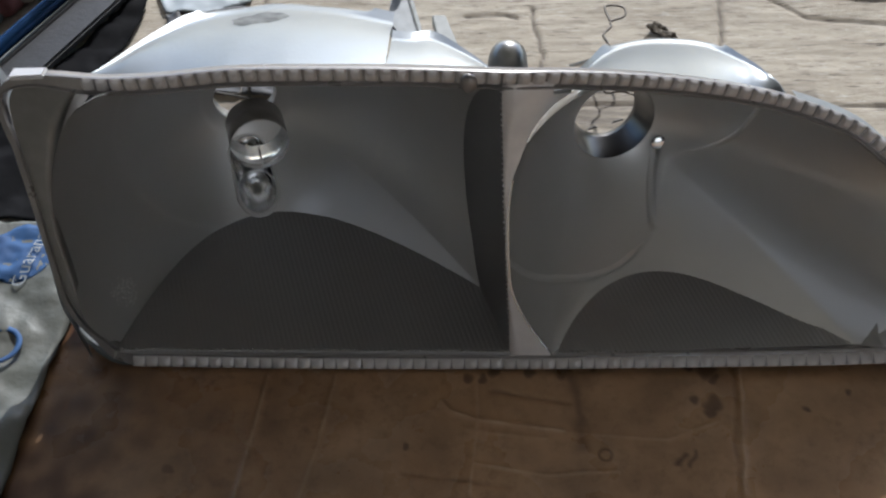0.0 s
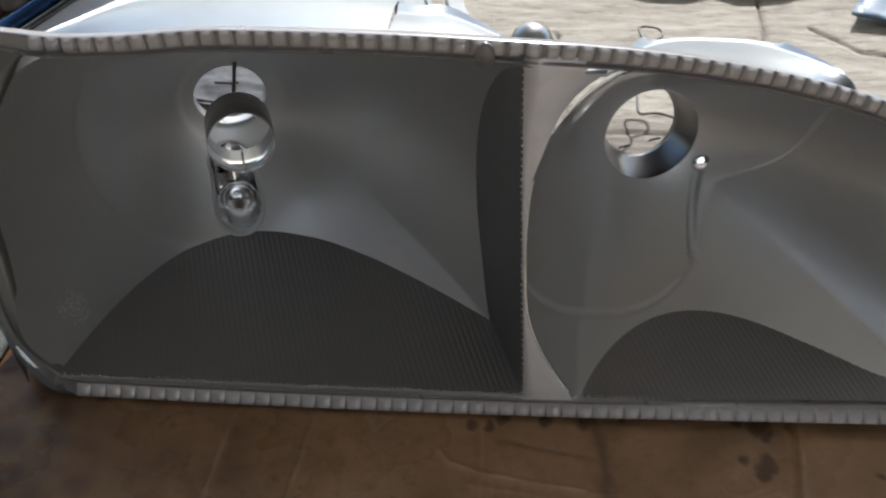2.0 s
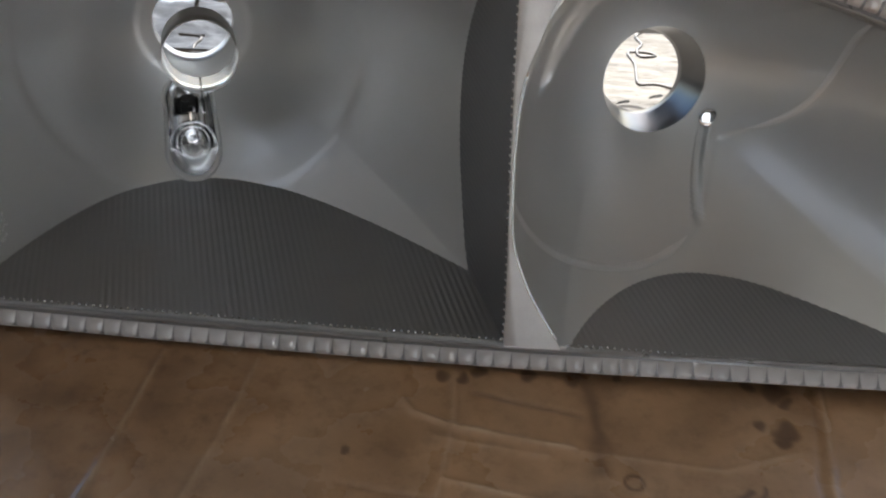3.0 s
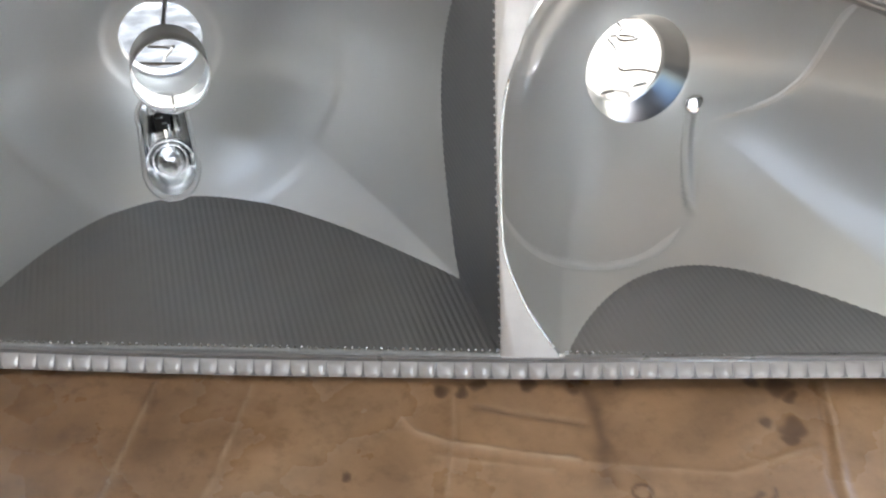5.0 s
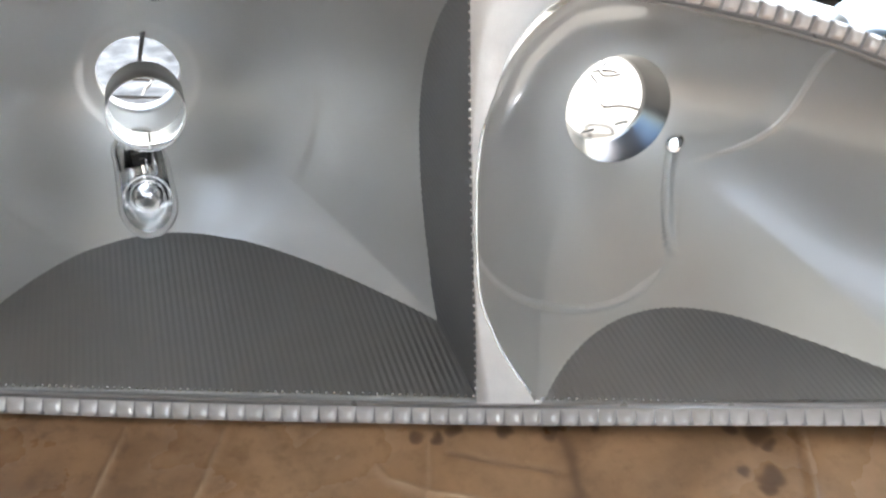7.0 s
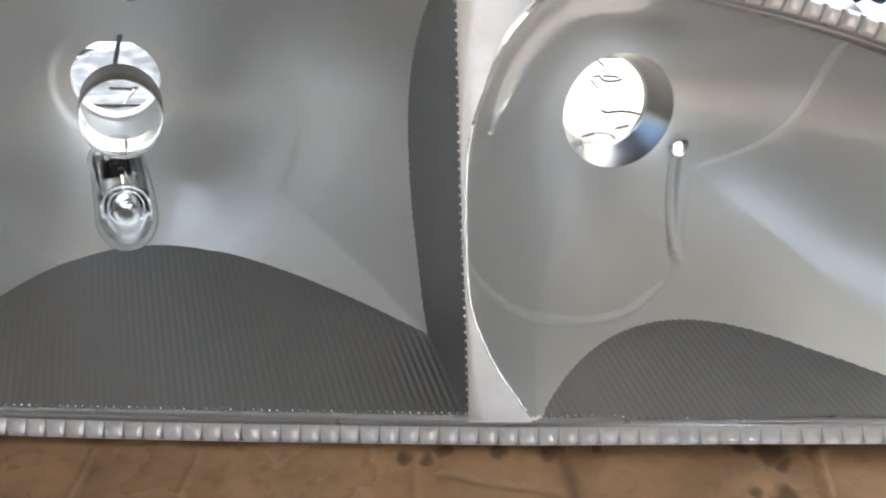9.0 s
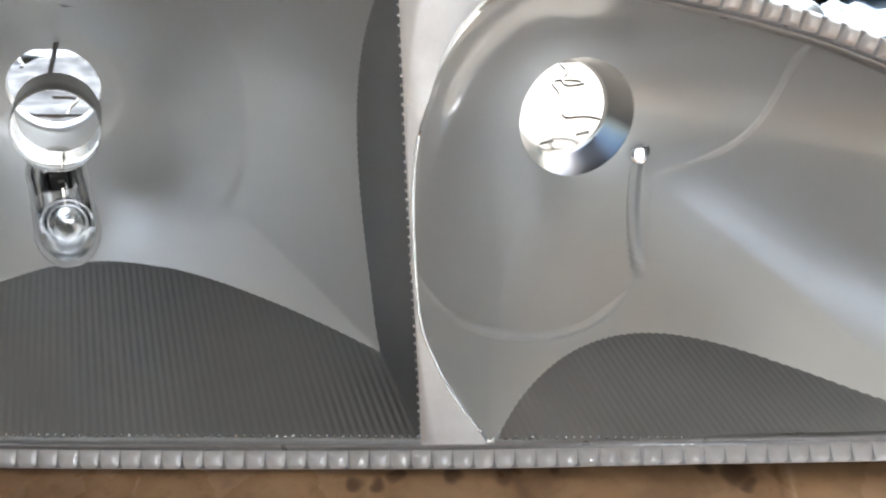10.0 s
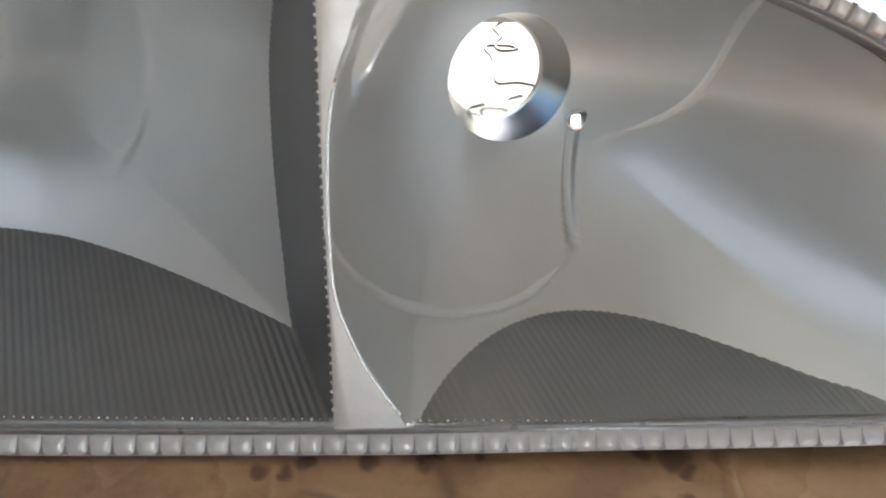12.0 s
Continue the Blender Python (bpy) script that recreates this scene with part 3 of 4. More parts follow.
for u, w in ((-0.008, -0.0172), (0.0095, -0.0155)):
    p = neck + neck_u * u + neck_v * w
    part("clip_tab", slab("clip_tab", [p - neck_u * 0.004, p + neck_u * 0.004 + neck_v * 0.0006, p + neck_u * 0.003 + neck_v * 0.002, p - neck_u * 0.002 + neck_v * 0.0014], 0.0008, dark_steel, -neck_axis), headlight, "grey steel clip tab")

# bulb shield: an open ring held before the left hole
sleeve_grey = material("dull_grey_sleeve", (0.22, 0.22, 0.215), 0.4, 0.5, (0.17, 0.17, 0.165), 100, 0.5)
SH = Vector((-0.1520, 0.1050, 0.0800))
SHA = Vector((0.30, -0.92, 0.20)).normalized()
shield = part("bulb_shield", lathe("bulb_shield", SH, SHA, [(0.0174, 0.0), (0.0175, 0.0001), (0.0177, 0.0), (0.0177, -0.025), (0.0174, -0.025)], satin, 96),
              headlight, "bright chrome ring shading the bulb")
part("sleeve", lathe("sleeve", SH - SHA * 0.0002, SHA, [(0.01775, 0.0), (0.0180, -0.0003), (0.0180, -0.0248), (0.01775, -0.0248)], sleeve_grey, 96), shield, "dark outer sleeve")
top = SH - AXIS * 0.016 + LIFT * 0.0176
end = BL.from_hole(0.0062, 0.0225, 0.0006)
low = SH - LIFT * 0.0172 - ACROSS * 0.0012
part("seam_line", tube("seam_line", [low - SHA * 0.0030, low - SHA * 0.0245], 0.0005, dark_steel, 8), shield, "dark seam inside the ring")
part("stem", slab("stem", [top - ACROSS * 0.0010, top + ACROSS * 0.0010, end + ACROSS * 0.0012, end - ACROSS * 0.0012], 0.0012, dark_steel, -AXIS, 0.0002), shield, "dark steel strip")

# pocket of the small lamp below it
def stadium(w, deep, n=56):
    pts = []
    for i in range(n):
        t = 2 * math.pi * i / n
        u, v = math.cos(t) * w, math.sin(t) * w
        v += P0 if math.sin(t) > 0 else P1
        u *= 1.0 - 0.22 * math.exp(-((v + 0.046) / 0.008) ** 2)
        u += PU
        pts.append(BL.from_hole(u, v, deep))
    return pts


pocket = part("lamp_pocket", loft("lamp_pocket", [stadium(0.0126, -0.0002), stadium(0.0122, -0.0012), stadium(0.0114, -0.006), stadium(0.0096, -0.0105), stadium(0.0060, -0.0125), stadium(0.0006, -0.013)],
              satin, True), headlight, "bright chrome pocket for the small side lamp")
part("border", loft("border", [stadium(0.0150, -0.0006), stadium(0.0145, 0.0004), stadium(0.0138, 0.0008), stadium(0.0130, 0.0005), stadium(0.0124, -0.0004)], mirror, True), pocket, "dull silver border")
PK = BL.from_hole(PU, P1 + 0.0005)
part("cup", lathe("cup", PK, AXIS, [(0.0002, -0.0105), (0.0050, -0.0102), (0.0072, -0.0088), (0.0080, -0.0062), (0.0086, -0.0056), (0.0090, -0.0064), (0.0090, -0.0128), (0.0002, -0.0128)], chrome, 56), pocket, "bright chrome cup of the side lamp")
part("cup_rim", lathe("cup_rim", PK, AXIS, [(0.0094, -0.0080), (0.0100, -0.0060), (0.0110, -0.0040), (0.0117, -0.0034), (0.0121, -0.0042), (0.0118, -0.0085)], satin, 56), pocket, "polished ring round the cup")
socket_u, socket_v = PU - 0.0006, -0.0425
part("lamp_hole", slab("lamp_hole", [BL.from_hole(socket_u + a, socket_v + b, -0.0098) for a, b in ((-0.0036, -0.0044), (0.0036, -0.0044), (0.0040, -0.0030), (0.0040, 0.0026), (0.0026, 0.0040), (-0.0026, 0.0040), (-0.0040, 0.0026), (-0.0040, -0.0030))], 0.0014, black_steel, AXIS, 0.0003), pocket, "dark socket opening")
for a, b, w in ((-0.0012, 0.0018, 0.0019), (0.0010, -0.0012, 0.0013)):
    part("contact", slab("contact", [BL.from_hole(socket_u + a + x, socket_v + b + y, -0.0084) for x, y in ((-w, -0.0005), (w, -0.0005), (w, 0.0005), (-w, 0.0005))], 0.0007, chrome, AXIS, 0.0001), pocket, "small bright contact")
part("filament_wire", tube("filament_wire", [BL.from_hole(PU + 0.0021, -0.0445, -0.0080), BL.from_hole(PU + 0.0024, -0.0520, -0.0062), BL.from_hole(PU + 0.0026, -0.0590, -0.0064)], 0.00055, chrome, 8), pocket, "thin bright contact wire")

# ---- housing behind the rim ----
def rim_top(x):
    return float(np.interp(x, [p[0] for p in RIM[:14]], [p[1] for p in RIM[:14]]))


def cowl(name, ridge, x0, x1, drop, sharp):
    """A curved cover that runs back from the rim to its ridge and turns down."""
    n = 70
    ridge = spline(ridge, 300)
    rows = []
    for i in range(n + 1):
        x = x0 + (x1 - x0) * i / n
        b = min(ridge, key=lambda p: abs(p.x - x))
        f = on_face(x, rim_top(x) + 0.0065, -0.003)
        row = []
        for j in range(12):
            t = j / 11
            p = f.lerp(Vector((x, b.y, b.z)), t)
            p.z += sharp * math.sin(math.pi * t) * min(1.0, (b.y - f.y) / 0.03)
            row.append(p)
        for j in range(1, 8):
            w = j / 7 * math.pi / 2
            row.append(Vector((x, b.y + 0.010 * math.sin(w) * min(1.0, max(0.1, (b.y - f.y) / 0.05)), b.z - (0.010 * (1 - math.cos(w)) + drop * max(0, j - 3) / 4) * min(1.0, max(0.0, (b.y - 0.126) / 0.012)))))
        rows.append(row)
    return loft(name, rows, shell_mat)


RIDGE_L = [(-0.232, 0.062, 0.172), (-0.2191, 0.068, 0.173), (-0.2079, 0.086, 0.168), (-0.1945, 0.105, 0.164), (-0.177, 0.125, 0.159), (-0.154, 0.138, 0.155),
           (-0.132, 0.142, 0.1545), (-0.098, 0.134, 0.157), (-0.066, 0.121, 0.160)]
part("left_cover", cowl("left_cover", RIDGE_L, -0.228, -0.066, 0.03, 0.003), headlight, "bright metallised housing cover with a grey scuff")
RIDGE_M = [(-0.0665, 0.104, 0.164), (-0.055, 0.1015, 0.1647), (-0.0427, 0.1023, 0.1644), (-0.0273, 0.0882, 0.168), (-0.012, 0.072, 0.171)]
part("middle_cover", cowl("middle_cover", RIDGE_M, -0.0655, -0.012, 0.02, 0.001), headlight, "bright metallised housing cover")
RIDGE_R = [(0.034, 0.090, 0.150), (0.0432, 0.108, 0.139), (0.0547, 0.126, 0.132), (0.0712, 0.1405, 0.126), (0.092, 0.146, 0.123), (0.1135, 0.138, 0.127),
           (0.1305, 0.113, 0.137), (0.1420, 0.094, 0.142)]
for x in (0.150, 0.158, 0.166):
    RIDGE_R.append(tuple(on_face(x, rim_top(x) + 0.0065, -0.003) + Vector((0, 0.0020, -0.0005))))
part("right_cover", cowl("right_cover", RIDGE_R, 0.036, 0.160, 0.012, 0.002), headlight, "bright domed housing cover")

knob_metal = material("worn_grey_metal", (0.30, 0.30, 0.30), 0.32, 0.9, (0.22, 0.22, 0.21), 150, 0.5, 0.05, 600)
rib_mat = material("pale_grey_plastic", (0.17, 0.18, 0.175), 0.5, 0.1, (0.12, 0.128, 0.125), 120, 0.5, 0.1, 400)
# adjuster bracket, post and knob behind the middle
part("bracket", slab("bracket", [(-0.0700, 0.128, 0.146), (-0.0615, 0.112, 0.146), (-0.0480, 0.112, 0.146), (-0.0570, 0.150, 0.146), (-0.0690, 0.152, 0.146)], 0.010, grey_plastic, (0, 0, 1), 0.0012), headlight, "grey plastic adjuster bracket")
part("bracket_rib", slab("bracket_rib", [(-0.0510, 0.112, 0.146), (-0.0482, 0.112, 0.146), (-0.0572, 0.150, 0.146), (-0.0600, 0.150, 0.146)], 0.0115, rib_mat, (0, 0, 1), 0.0006), headlight)
part("bracket_rib", slab("bracket_rib", [(-0.0400, 0.112, 0.144), (-0.0285, 0.108, 0.144), (-0.0378, 0.138, 0.144), (-0.0455, 0.138, 0.144)], 0.008, rib_mat, (0, 0, 1), 0.0006), headlight)
part("adjuster_post", lathe("adjuster_post", (-0.0645, 0.150, 0.152), (0.05, 0.6, 0.8), [(0.0005, 0.0), (0.0035, 0.0), (0.0035, 0.010), (0.0022, 0.012), (0.0022, 0.018), (0.0030, 0.019), (0.0030, 0.024), (0.0005, 0.025)], dark_steel, 24), headlight, "dark steel adjuster screw")
part("knob", lathe("knob", (-0.0025, 0.100, 0.134), (0.0, 0.78, 0.62), [(0.0004, 0.0), (0.0110, 0.0), (0.0112, 0.010), (0.0106, 0.016), (0.0088, 0.0205), (0.0055, 0.0235), (0.0004, 0.0245)], knob_metal, 40), headlight, "dark rounded metal adjuster knob")
part("knob_base", slab("knob_base", [(0.006, 0.078, 0.1595), (0.036, 0.076, 0.1545), (0.036, 0.086, 0.1490), (0.006, 0.088, 0.1535)], 0.002, shell_mat, (0, 0, 1), 0.0008), headlight)

# clip at the upper corner
part("corner_clip", slab("corner_clip", [(-0.259, 0.060, 0.1755), (-0.240, 0.060, 0.1768), (-0.239, 0.067, 0.1768), (-0.258, 0.068, 0.1755)], 0.003, plate, (0, 0, 1), 0.0010), headlight, "bright clip at the corner of the rim")

# side skirt of the housing
rows = []
for z in [0.004 + 0.171 * i / 20 for i in range(21)]:
    e = on_face(-0.2655 + 0.012 * max(0.0, (0.04 - z) / 0.04), max(z, 0.004), -0.003)
    rows.append([e, e + Vector((-0.006, 0.012, 0)), e + Vector((-0.010, 0.030, min(0.0, 0.130 - z))), e + Vector((-0.006, 0.050, min(0.0, 0.105 - z))), e + Vector((0.02, 0.062, min(0.0, 0.095 - z)))])
part("side_skirt", loft("side_skirt", rows, grey_plastic), headlight, "grey side of the housing")
rows = []
for q, tang, out, front in rim_frames:
    if q.x > 0.150 or q.z < 0.03:
        e = q + 0.0088 * out + 0.0015 * front
        low = q.z < 0.03
        b = e + (Vector((-0.03 if q.x > 0.22 else 0.0, 0.060, 0.0)) if low else 0.002 * out + Vector((0, 0.012, -0.008)))
        b.z = 0.0015 if low else max(b.z, 0.0015)
        e.z = max(e.z, 0.0018)
        rows.append([e, e.lerp(b, 0.5), b])
part("bottom_skirt", loft("bottom_skirt", rows, grey_plastic), headlight, "grey outer wall of the housing")
rows = []
for x in [-0.263 + 0.024 * i / 12 for i in range(13)]:
    e = on_face(x, 0.1725, -0.004)
    rows.append([e, e + Vector((0, 0.003 + 0.25 * (x + 0.263), -0.004)), e + Vector((0, 0.006 + 0.5 * (x + 0.263), -0.022)), e + Vector((0, 0.012 + 0.9 * (x + 0.263), -0.08))])
part("shoulder", loft("shoulder", rows, grey_plastic), headlight, "grey shoulder of the housing behind the corner")
# glue drip under the upper rim
drip = bmesh.new()
bmesh.ops.create_uvsphere(drip, u_segments=16, v_segments=10, radius=0.0042, matrix=pose(-0.0235, 0.0585, 0.1745) @ Matrix.Diagonal((1.1, 0.7, 1.5, 1)))
me = bpy.data.meshes.new("glue_drip")
drip.to_mesh(me)
drip.free()
me.materials.append(rim_mat)
me.polygons.foreach_set("use_smooth", [True] * len(me.polygons))
part("glue_drip", me, headlight, "glossy drip of old glue")
# scuffed patch on the left cover
scuff = material("scuffed_grey", (0.07, 0.075, 0.075), 0.8, 0.0, (0.16, 0.165, 0.165), 120, 0.75, 0.3, 300)
ridge = spline(RIDGE_L, 300)
rows = []
for i in range(49):
    a = 2 * math.pi * i / 48
    row = []
    for j in range(6):
        rr = j / 5 * (1 + 0.22 * math.sin(2 * a + 1) + 0.09 * math.sin(5 * a) + 0.05 * math.sin(11 * a))
        x = -0.1405 + 0.0125 * rr * math.cos(a)
        b = min(ridge, key=lambda p: abs(p.x - x))
        f = on_face(x, rim_top(x) + 0.0065, -0.003)
        t = 0.78 + 0.13 * rr * math.sin(a)
        p = f.lerp(Vector((x, b.y, b.z)), t)
        row.append(p + Vector((0, 0, 0.003 * math.sin(math.pi * t) + 0.0002)))
    rows.append(row)
part("scuff", loft("scuff", rows, scuff), headlight, "grey scuffed patch")

# back plates of the housing, below its covers
part("back_plate", slab("back_plate", [(-0.205, 0.190, 0.074), (-0.110, 0.190, 0.074), (-0.110, 0.150, 0.146), (-0.190, 0.132, 0.149)], 0.002, shell_mat, (0, 1, 0)), headlight)
part("back_plate", slab("back_plate", [(0.040, 0.182, 0.071), (0.125, 0.186, 0.071), (0.110, 0.148, 0.118), (0.066, 0.142, 0.120)], 0.002, shell_mat, (0, 1, 0)), headlight)

# spring clips of the bulbs
def clip_wire(name, pts):
    part(name, tube(name, spline(pts, 90), 0.0009, wire_mat, 8), headlight, "bent spring wire bulb clip")


HINGE_Z = 0.033
clip_wire("bulb_clip", [(0.086, 0.172, 0.045), (0.0905, 0.190, 0.034)] + [(x, y, HINGE_Z) for x, y in [(0.089, 0.194), (0.079, 0.198), (0.0695, 0.1965), (0.0678, 0.199), (0.068, 0.207),
    (0.068, 0.221), (0.065, 0.231), (0.0655, 0.2345), (0.068, 0.236), (0.077, 0.236), (0.0805, 0.2338), (0.0805, 0.2318), (0.072, 0.2305), (0.0705, 0.238), (0.074, 0.246), (0.071, 0.256),
    (0.077, 0.265), (0.0775, 0.271), (0.088, 0.277), (0.0875, 0.287), (0.0745, 0.288), (0.0768, 0.272)]])
clip_wire("bulb_clip", [(-0.160, 0.176, 0.046), (-0.203, 0.198, 0.033), (-0.204, 0.1985, 0.033), (-0.188, 0.197, 0.033), (-0.187, 0.205, 0.033), (-0.186, 0.215, 0.033), (-0.199, 0.2165, 0.033), (-0.184, 0.2170, 0.033)])


# ---- ground, cardboard ----
def lines_of(a, b, c, d, fine, coarse):
    """Grid lines: fine from b to c, wide apart out to a and d."""
    out = [b + (c - b) * i / round((c - b) / fine) for i in range(round((c - b) / fine) + 1)]
    low, high = [], []
    step, x = fine * 2, b
    while x > a:
        x = max(a, x - step)
        low.append(x)
        step = min(step * 1.8, coarse)
    step, x = fine * 2, c
    while x < d:
        x = min(d, x + step)
        high.append(x)
        step = min(step * 1.8, coarse)
    return low[::-1] + out + high


def to_segment(x, y, seg):
    (ax, ay), (bx, by) = seg
    dx, dy = bx - ax, by - ay
    t = max(0.0, min(1.0, ((x - ax) * dx + (y - ay) * dy) / (dx * dx + dy * dy)))
    return math.hypot(x - ax - t * dx, y - ay - t * dy)


def to_line(x, y, pts):
    return min(to_segment(x, y, (a, b)) for a, b in zip(pts, pts[1:]))


def surface(name, xs, ys, height, stain, mat, crease_sheen=None):
    verts, marks = [], []
    for x in xs:
        for y in ys:
            verts.append((x, y, height(x, y)))
            marks.append(stain(x, y))
    me = link_mesh(name, verts, [f[::-1] for f in grid_faces(len(xs), len(ys))], mat)
    at = me.attributes.new("stain", "FLOAT", "POINT")
    at.data.foreach_set("value", marks)
    if crease_sheen:
        at = me.attributes.new("crease_sheen", "FLOAT", "POINT")
        at.data.foreach_set("value", [crease_sheen(x, y) for x in xs for y in ys])
    return me


def wobble(x, y, size, seed=0.0):
    return noise.noise((x / size, y / size, seed))


def stained(mat, color, mark="stain"):
    """Lets the marks of a surface darken a material towards a colour."""
    n, l = mat.node_tree.nodes, mat.node_tree.links
    b = n["Principled BSDF"]
    src = b.inputs["Base Color"].links[0].from_socket
    at = n.new("ShaderNodeAttribute")
    at.attribute_name = mark
    mx = n.new("ShaderNodeMix")
    mx.data_type = "RGBA"
    l.new(at.outputs["Fac"], mx.inputs[0])
    l.new(src, mx.inputs[6])
    mx.inputs[7].default_value = (*color, 1)
    l.new(mx.outputs[2], b.inputs["Base Color"])


# sheen of the creases, put in as a pale colour
stained(cardboard, (0.64, 0.48, 0.33), "crease_sheen")
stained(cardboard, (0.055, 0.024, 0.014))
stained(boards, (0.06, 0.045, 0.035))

CRACKS = [[(0.176, 0.42), (0.1718, 0.337), (0.1668, 0.277), (0.166, 0.20)], [(0.022, 0.33), (0.0255, 0.298), (0.0291, 0.278), (0.026, 0.22)], [(0.205, 0.345), (0.2154, 0.336), (0.2381, 0.3152), (0.2965, 0.3076), (0.42, 0.303)],
          [(-0.03, 0.320), (0.002, 0.322), (0.010, 0.318)], [(-0.05, 0.2215), (0.10, 0.2205), (0.234, 0.2195), (0.30, 0.2188), (0.42, 0.217)], [(-0.20, 0.42), (-0.19, 0.30), (-0.196, 0.17)]]


def board_height(x, y):
    if not (-0.46 < x < 0.43 and 0.12 < y < 0.47):
        return -0.003
    z = -0.003 + 0.0006 * wobble(x, y * 5, 0.03) + 0.0008 * wobble(x, y, 0.08, 3.0)
    for c in CRACKS:
        z -= 0.0022 * math.exp(-(to_line(x + 0.002 * wobble(x, y, 0.01, 7.0), y + 0.0015 * wobble(x, y, 0.012, 2.0), c) / 0.0014) ** 2)
    return z


def board_stain(x, y):
    if not (-0.46 < x < 0.43 and 0.12 < y < 0.47):
        return 0.0
    s = 0.0
    for c in CRACKS:
        s = max(s, 0.8 * math.exp(-(to_line(x + 0.002 * wobble(x, y, 0.01, 7.0), y, c) / 0.0016) ** 2))
    s = max(s, 0.9 * math.exp(-(to_line(x, y, [(0.2700, 0.2190), (0.2850, 0.2180)]) / 0.004) ** 2))
    s = max(s, 0.45 * max(0.0, wobble(x, y * 6, 0.05, 5.0) - 0.15))
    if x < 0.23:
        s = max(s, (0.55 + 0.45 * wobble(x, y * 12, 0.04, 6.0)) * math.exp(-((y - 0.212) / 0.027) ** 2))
    return min(s, 1.0)


xs, ys = lines_of(-80, -0.46, 0.43, 80, 0.0022, 20), lines_of(-80, 0.12, 0.47, 80, 0.0022, 20)
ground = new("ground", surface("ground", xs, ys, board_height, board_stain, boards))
tagged(ground, "sunlit weathered grey board surface with cracks", "ground", "", "structure")

RIDGES = [([(-0.040, -0.0262), (-0.035, -0.0326), (-0.0200, -0.0385), (0.0307, -0.0455)], 0.0011), ([(-0.0195, -0.008), (-0.0190, -0.038), (-0.0233, -0.085)], 0.0007),
          ([(-0.1455, -0.010), (-0.1515, -0.061), (-0.157, -0.10)], 0.0008), ([(-0.105, -0.010), (-0.110, -0.05), (-0.119, -0.09)], 0.0008), ([(0.1375, -0.001), (0.1290, -0.083)], 0.0009),
          ([(-0.0205, -0.066), (0.02, -0.073), (0.06, -0.070)], 0.0009), ([(0.034, -0.046), (0.09, -0.050), (0.122, -0.037)], 0.0005), ([(-0.025, -0.045), (0.02, -0.050)], 0.0005)]
GAPS = [([(-0.011, -0.0180), (0.012, -0.0232), (0.034, -0.0262)], 0.0010), ([(0.1335, 0.0), (0.1315, -0.02), (0.1275, -0.05), (0.1245, -0.10)], 0.0007), ([(-0.06, -0.072), (-0.03, -0.076), (0.0, -0.080)], 0.0008)]
SPOTS = [(0.1185, -0.0265, 0.0055), (0.1160, -0.0325, 0.004), (0.1080, -0.0240, 0.003), (0.1165, -0.0035, 0.0055), (0.1060, -0.0020, 0.004), (0.1215, -0.010, 0.0028), (0.0120, -0.0068, 0.0034), (0.0305, -0.0060, 0.0050),
         (-0.0095, -0.006, 0.003), (-0.016, -0.010, 0.003), (0.0500, -0.004, 0.0025), (-0.0245, -0.0105, 0.003), (-0.1953, -0.0717, 0.004), (0.171, -0.030, 0.002), (0.198, -0.018, 0.0022), (-0.06, -0.055, 0.002)]


def sheet_height(x, y):
    z = 0.0 + 0.0007 * wobble(x, y, 0.05) + 0.0003 * wobble(x, y, 0.012, 4.0)
    jx, jy = x + 0.0008 * wobble(x, y, 0.014, 7.0), y + 0.0007 * wobble(x, y, 0.017, 2.0)
    for pts, w in RIDGES:
        z += 1.2 * w * math.exp(-(to_line(jx, jy, pts) / 0.0015) ** 2)
    for pts, w in GAPS:
        z -= w * math.exp(-(to_line(jx, jy, pts) / 0.0013) ** 2)
    return z - 0.0010


# pale lines paint the sheen on the ridges, with random lighter patches besides
def sheet_sheen(x, y):
    jx, jy = x + 0.0008 * wobble(x, y, 0.014, 7.0), y + 0.0007 * wobble(x, y, 0.017, 2.0)
    s = 0.0
    for pts, w in RIDGES:
        s = max(s, 620 * w * math.exp(-(to_line(jx, jy, pts) / 0.0009) ** 2) * max(0.15, 0.6 + 1.0 * wobble(x, y, 0.016, 8.0)))
    return max(0.0, min(0.8, s + 0.25 * max(0.0, wobble(x, y, 0.05, 14.0))))


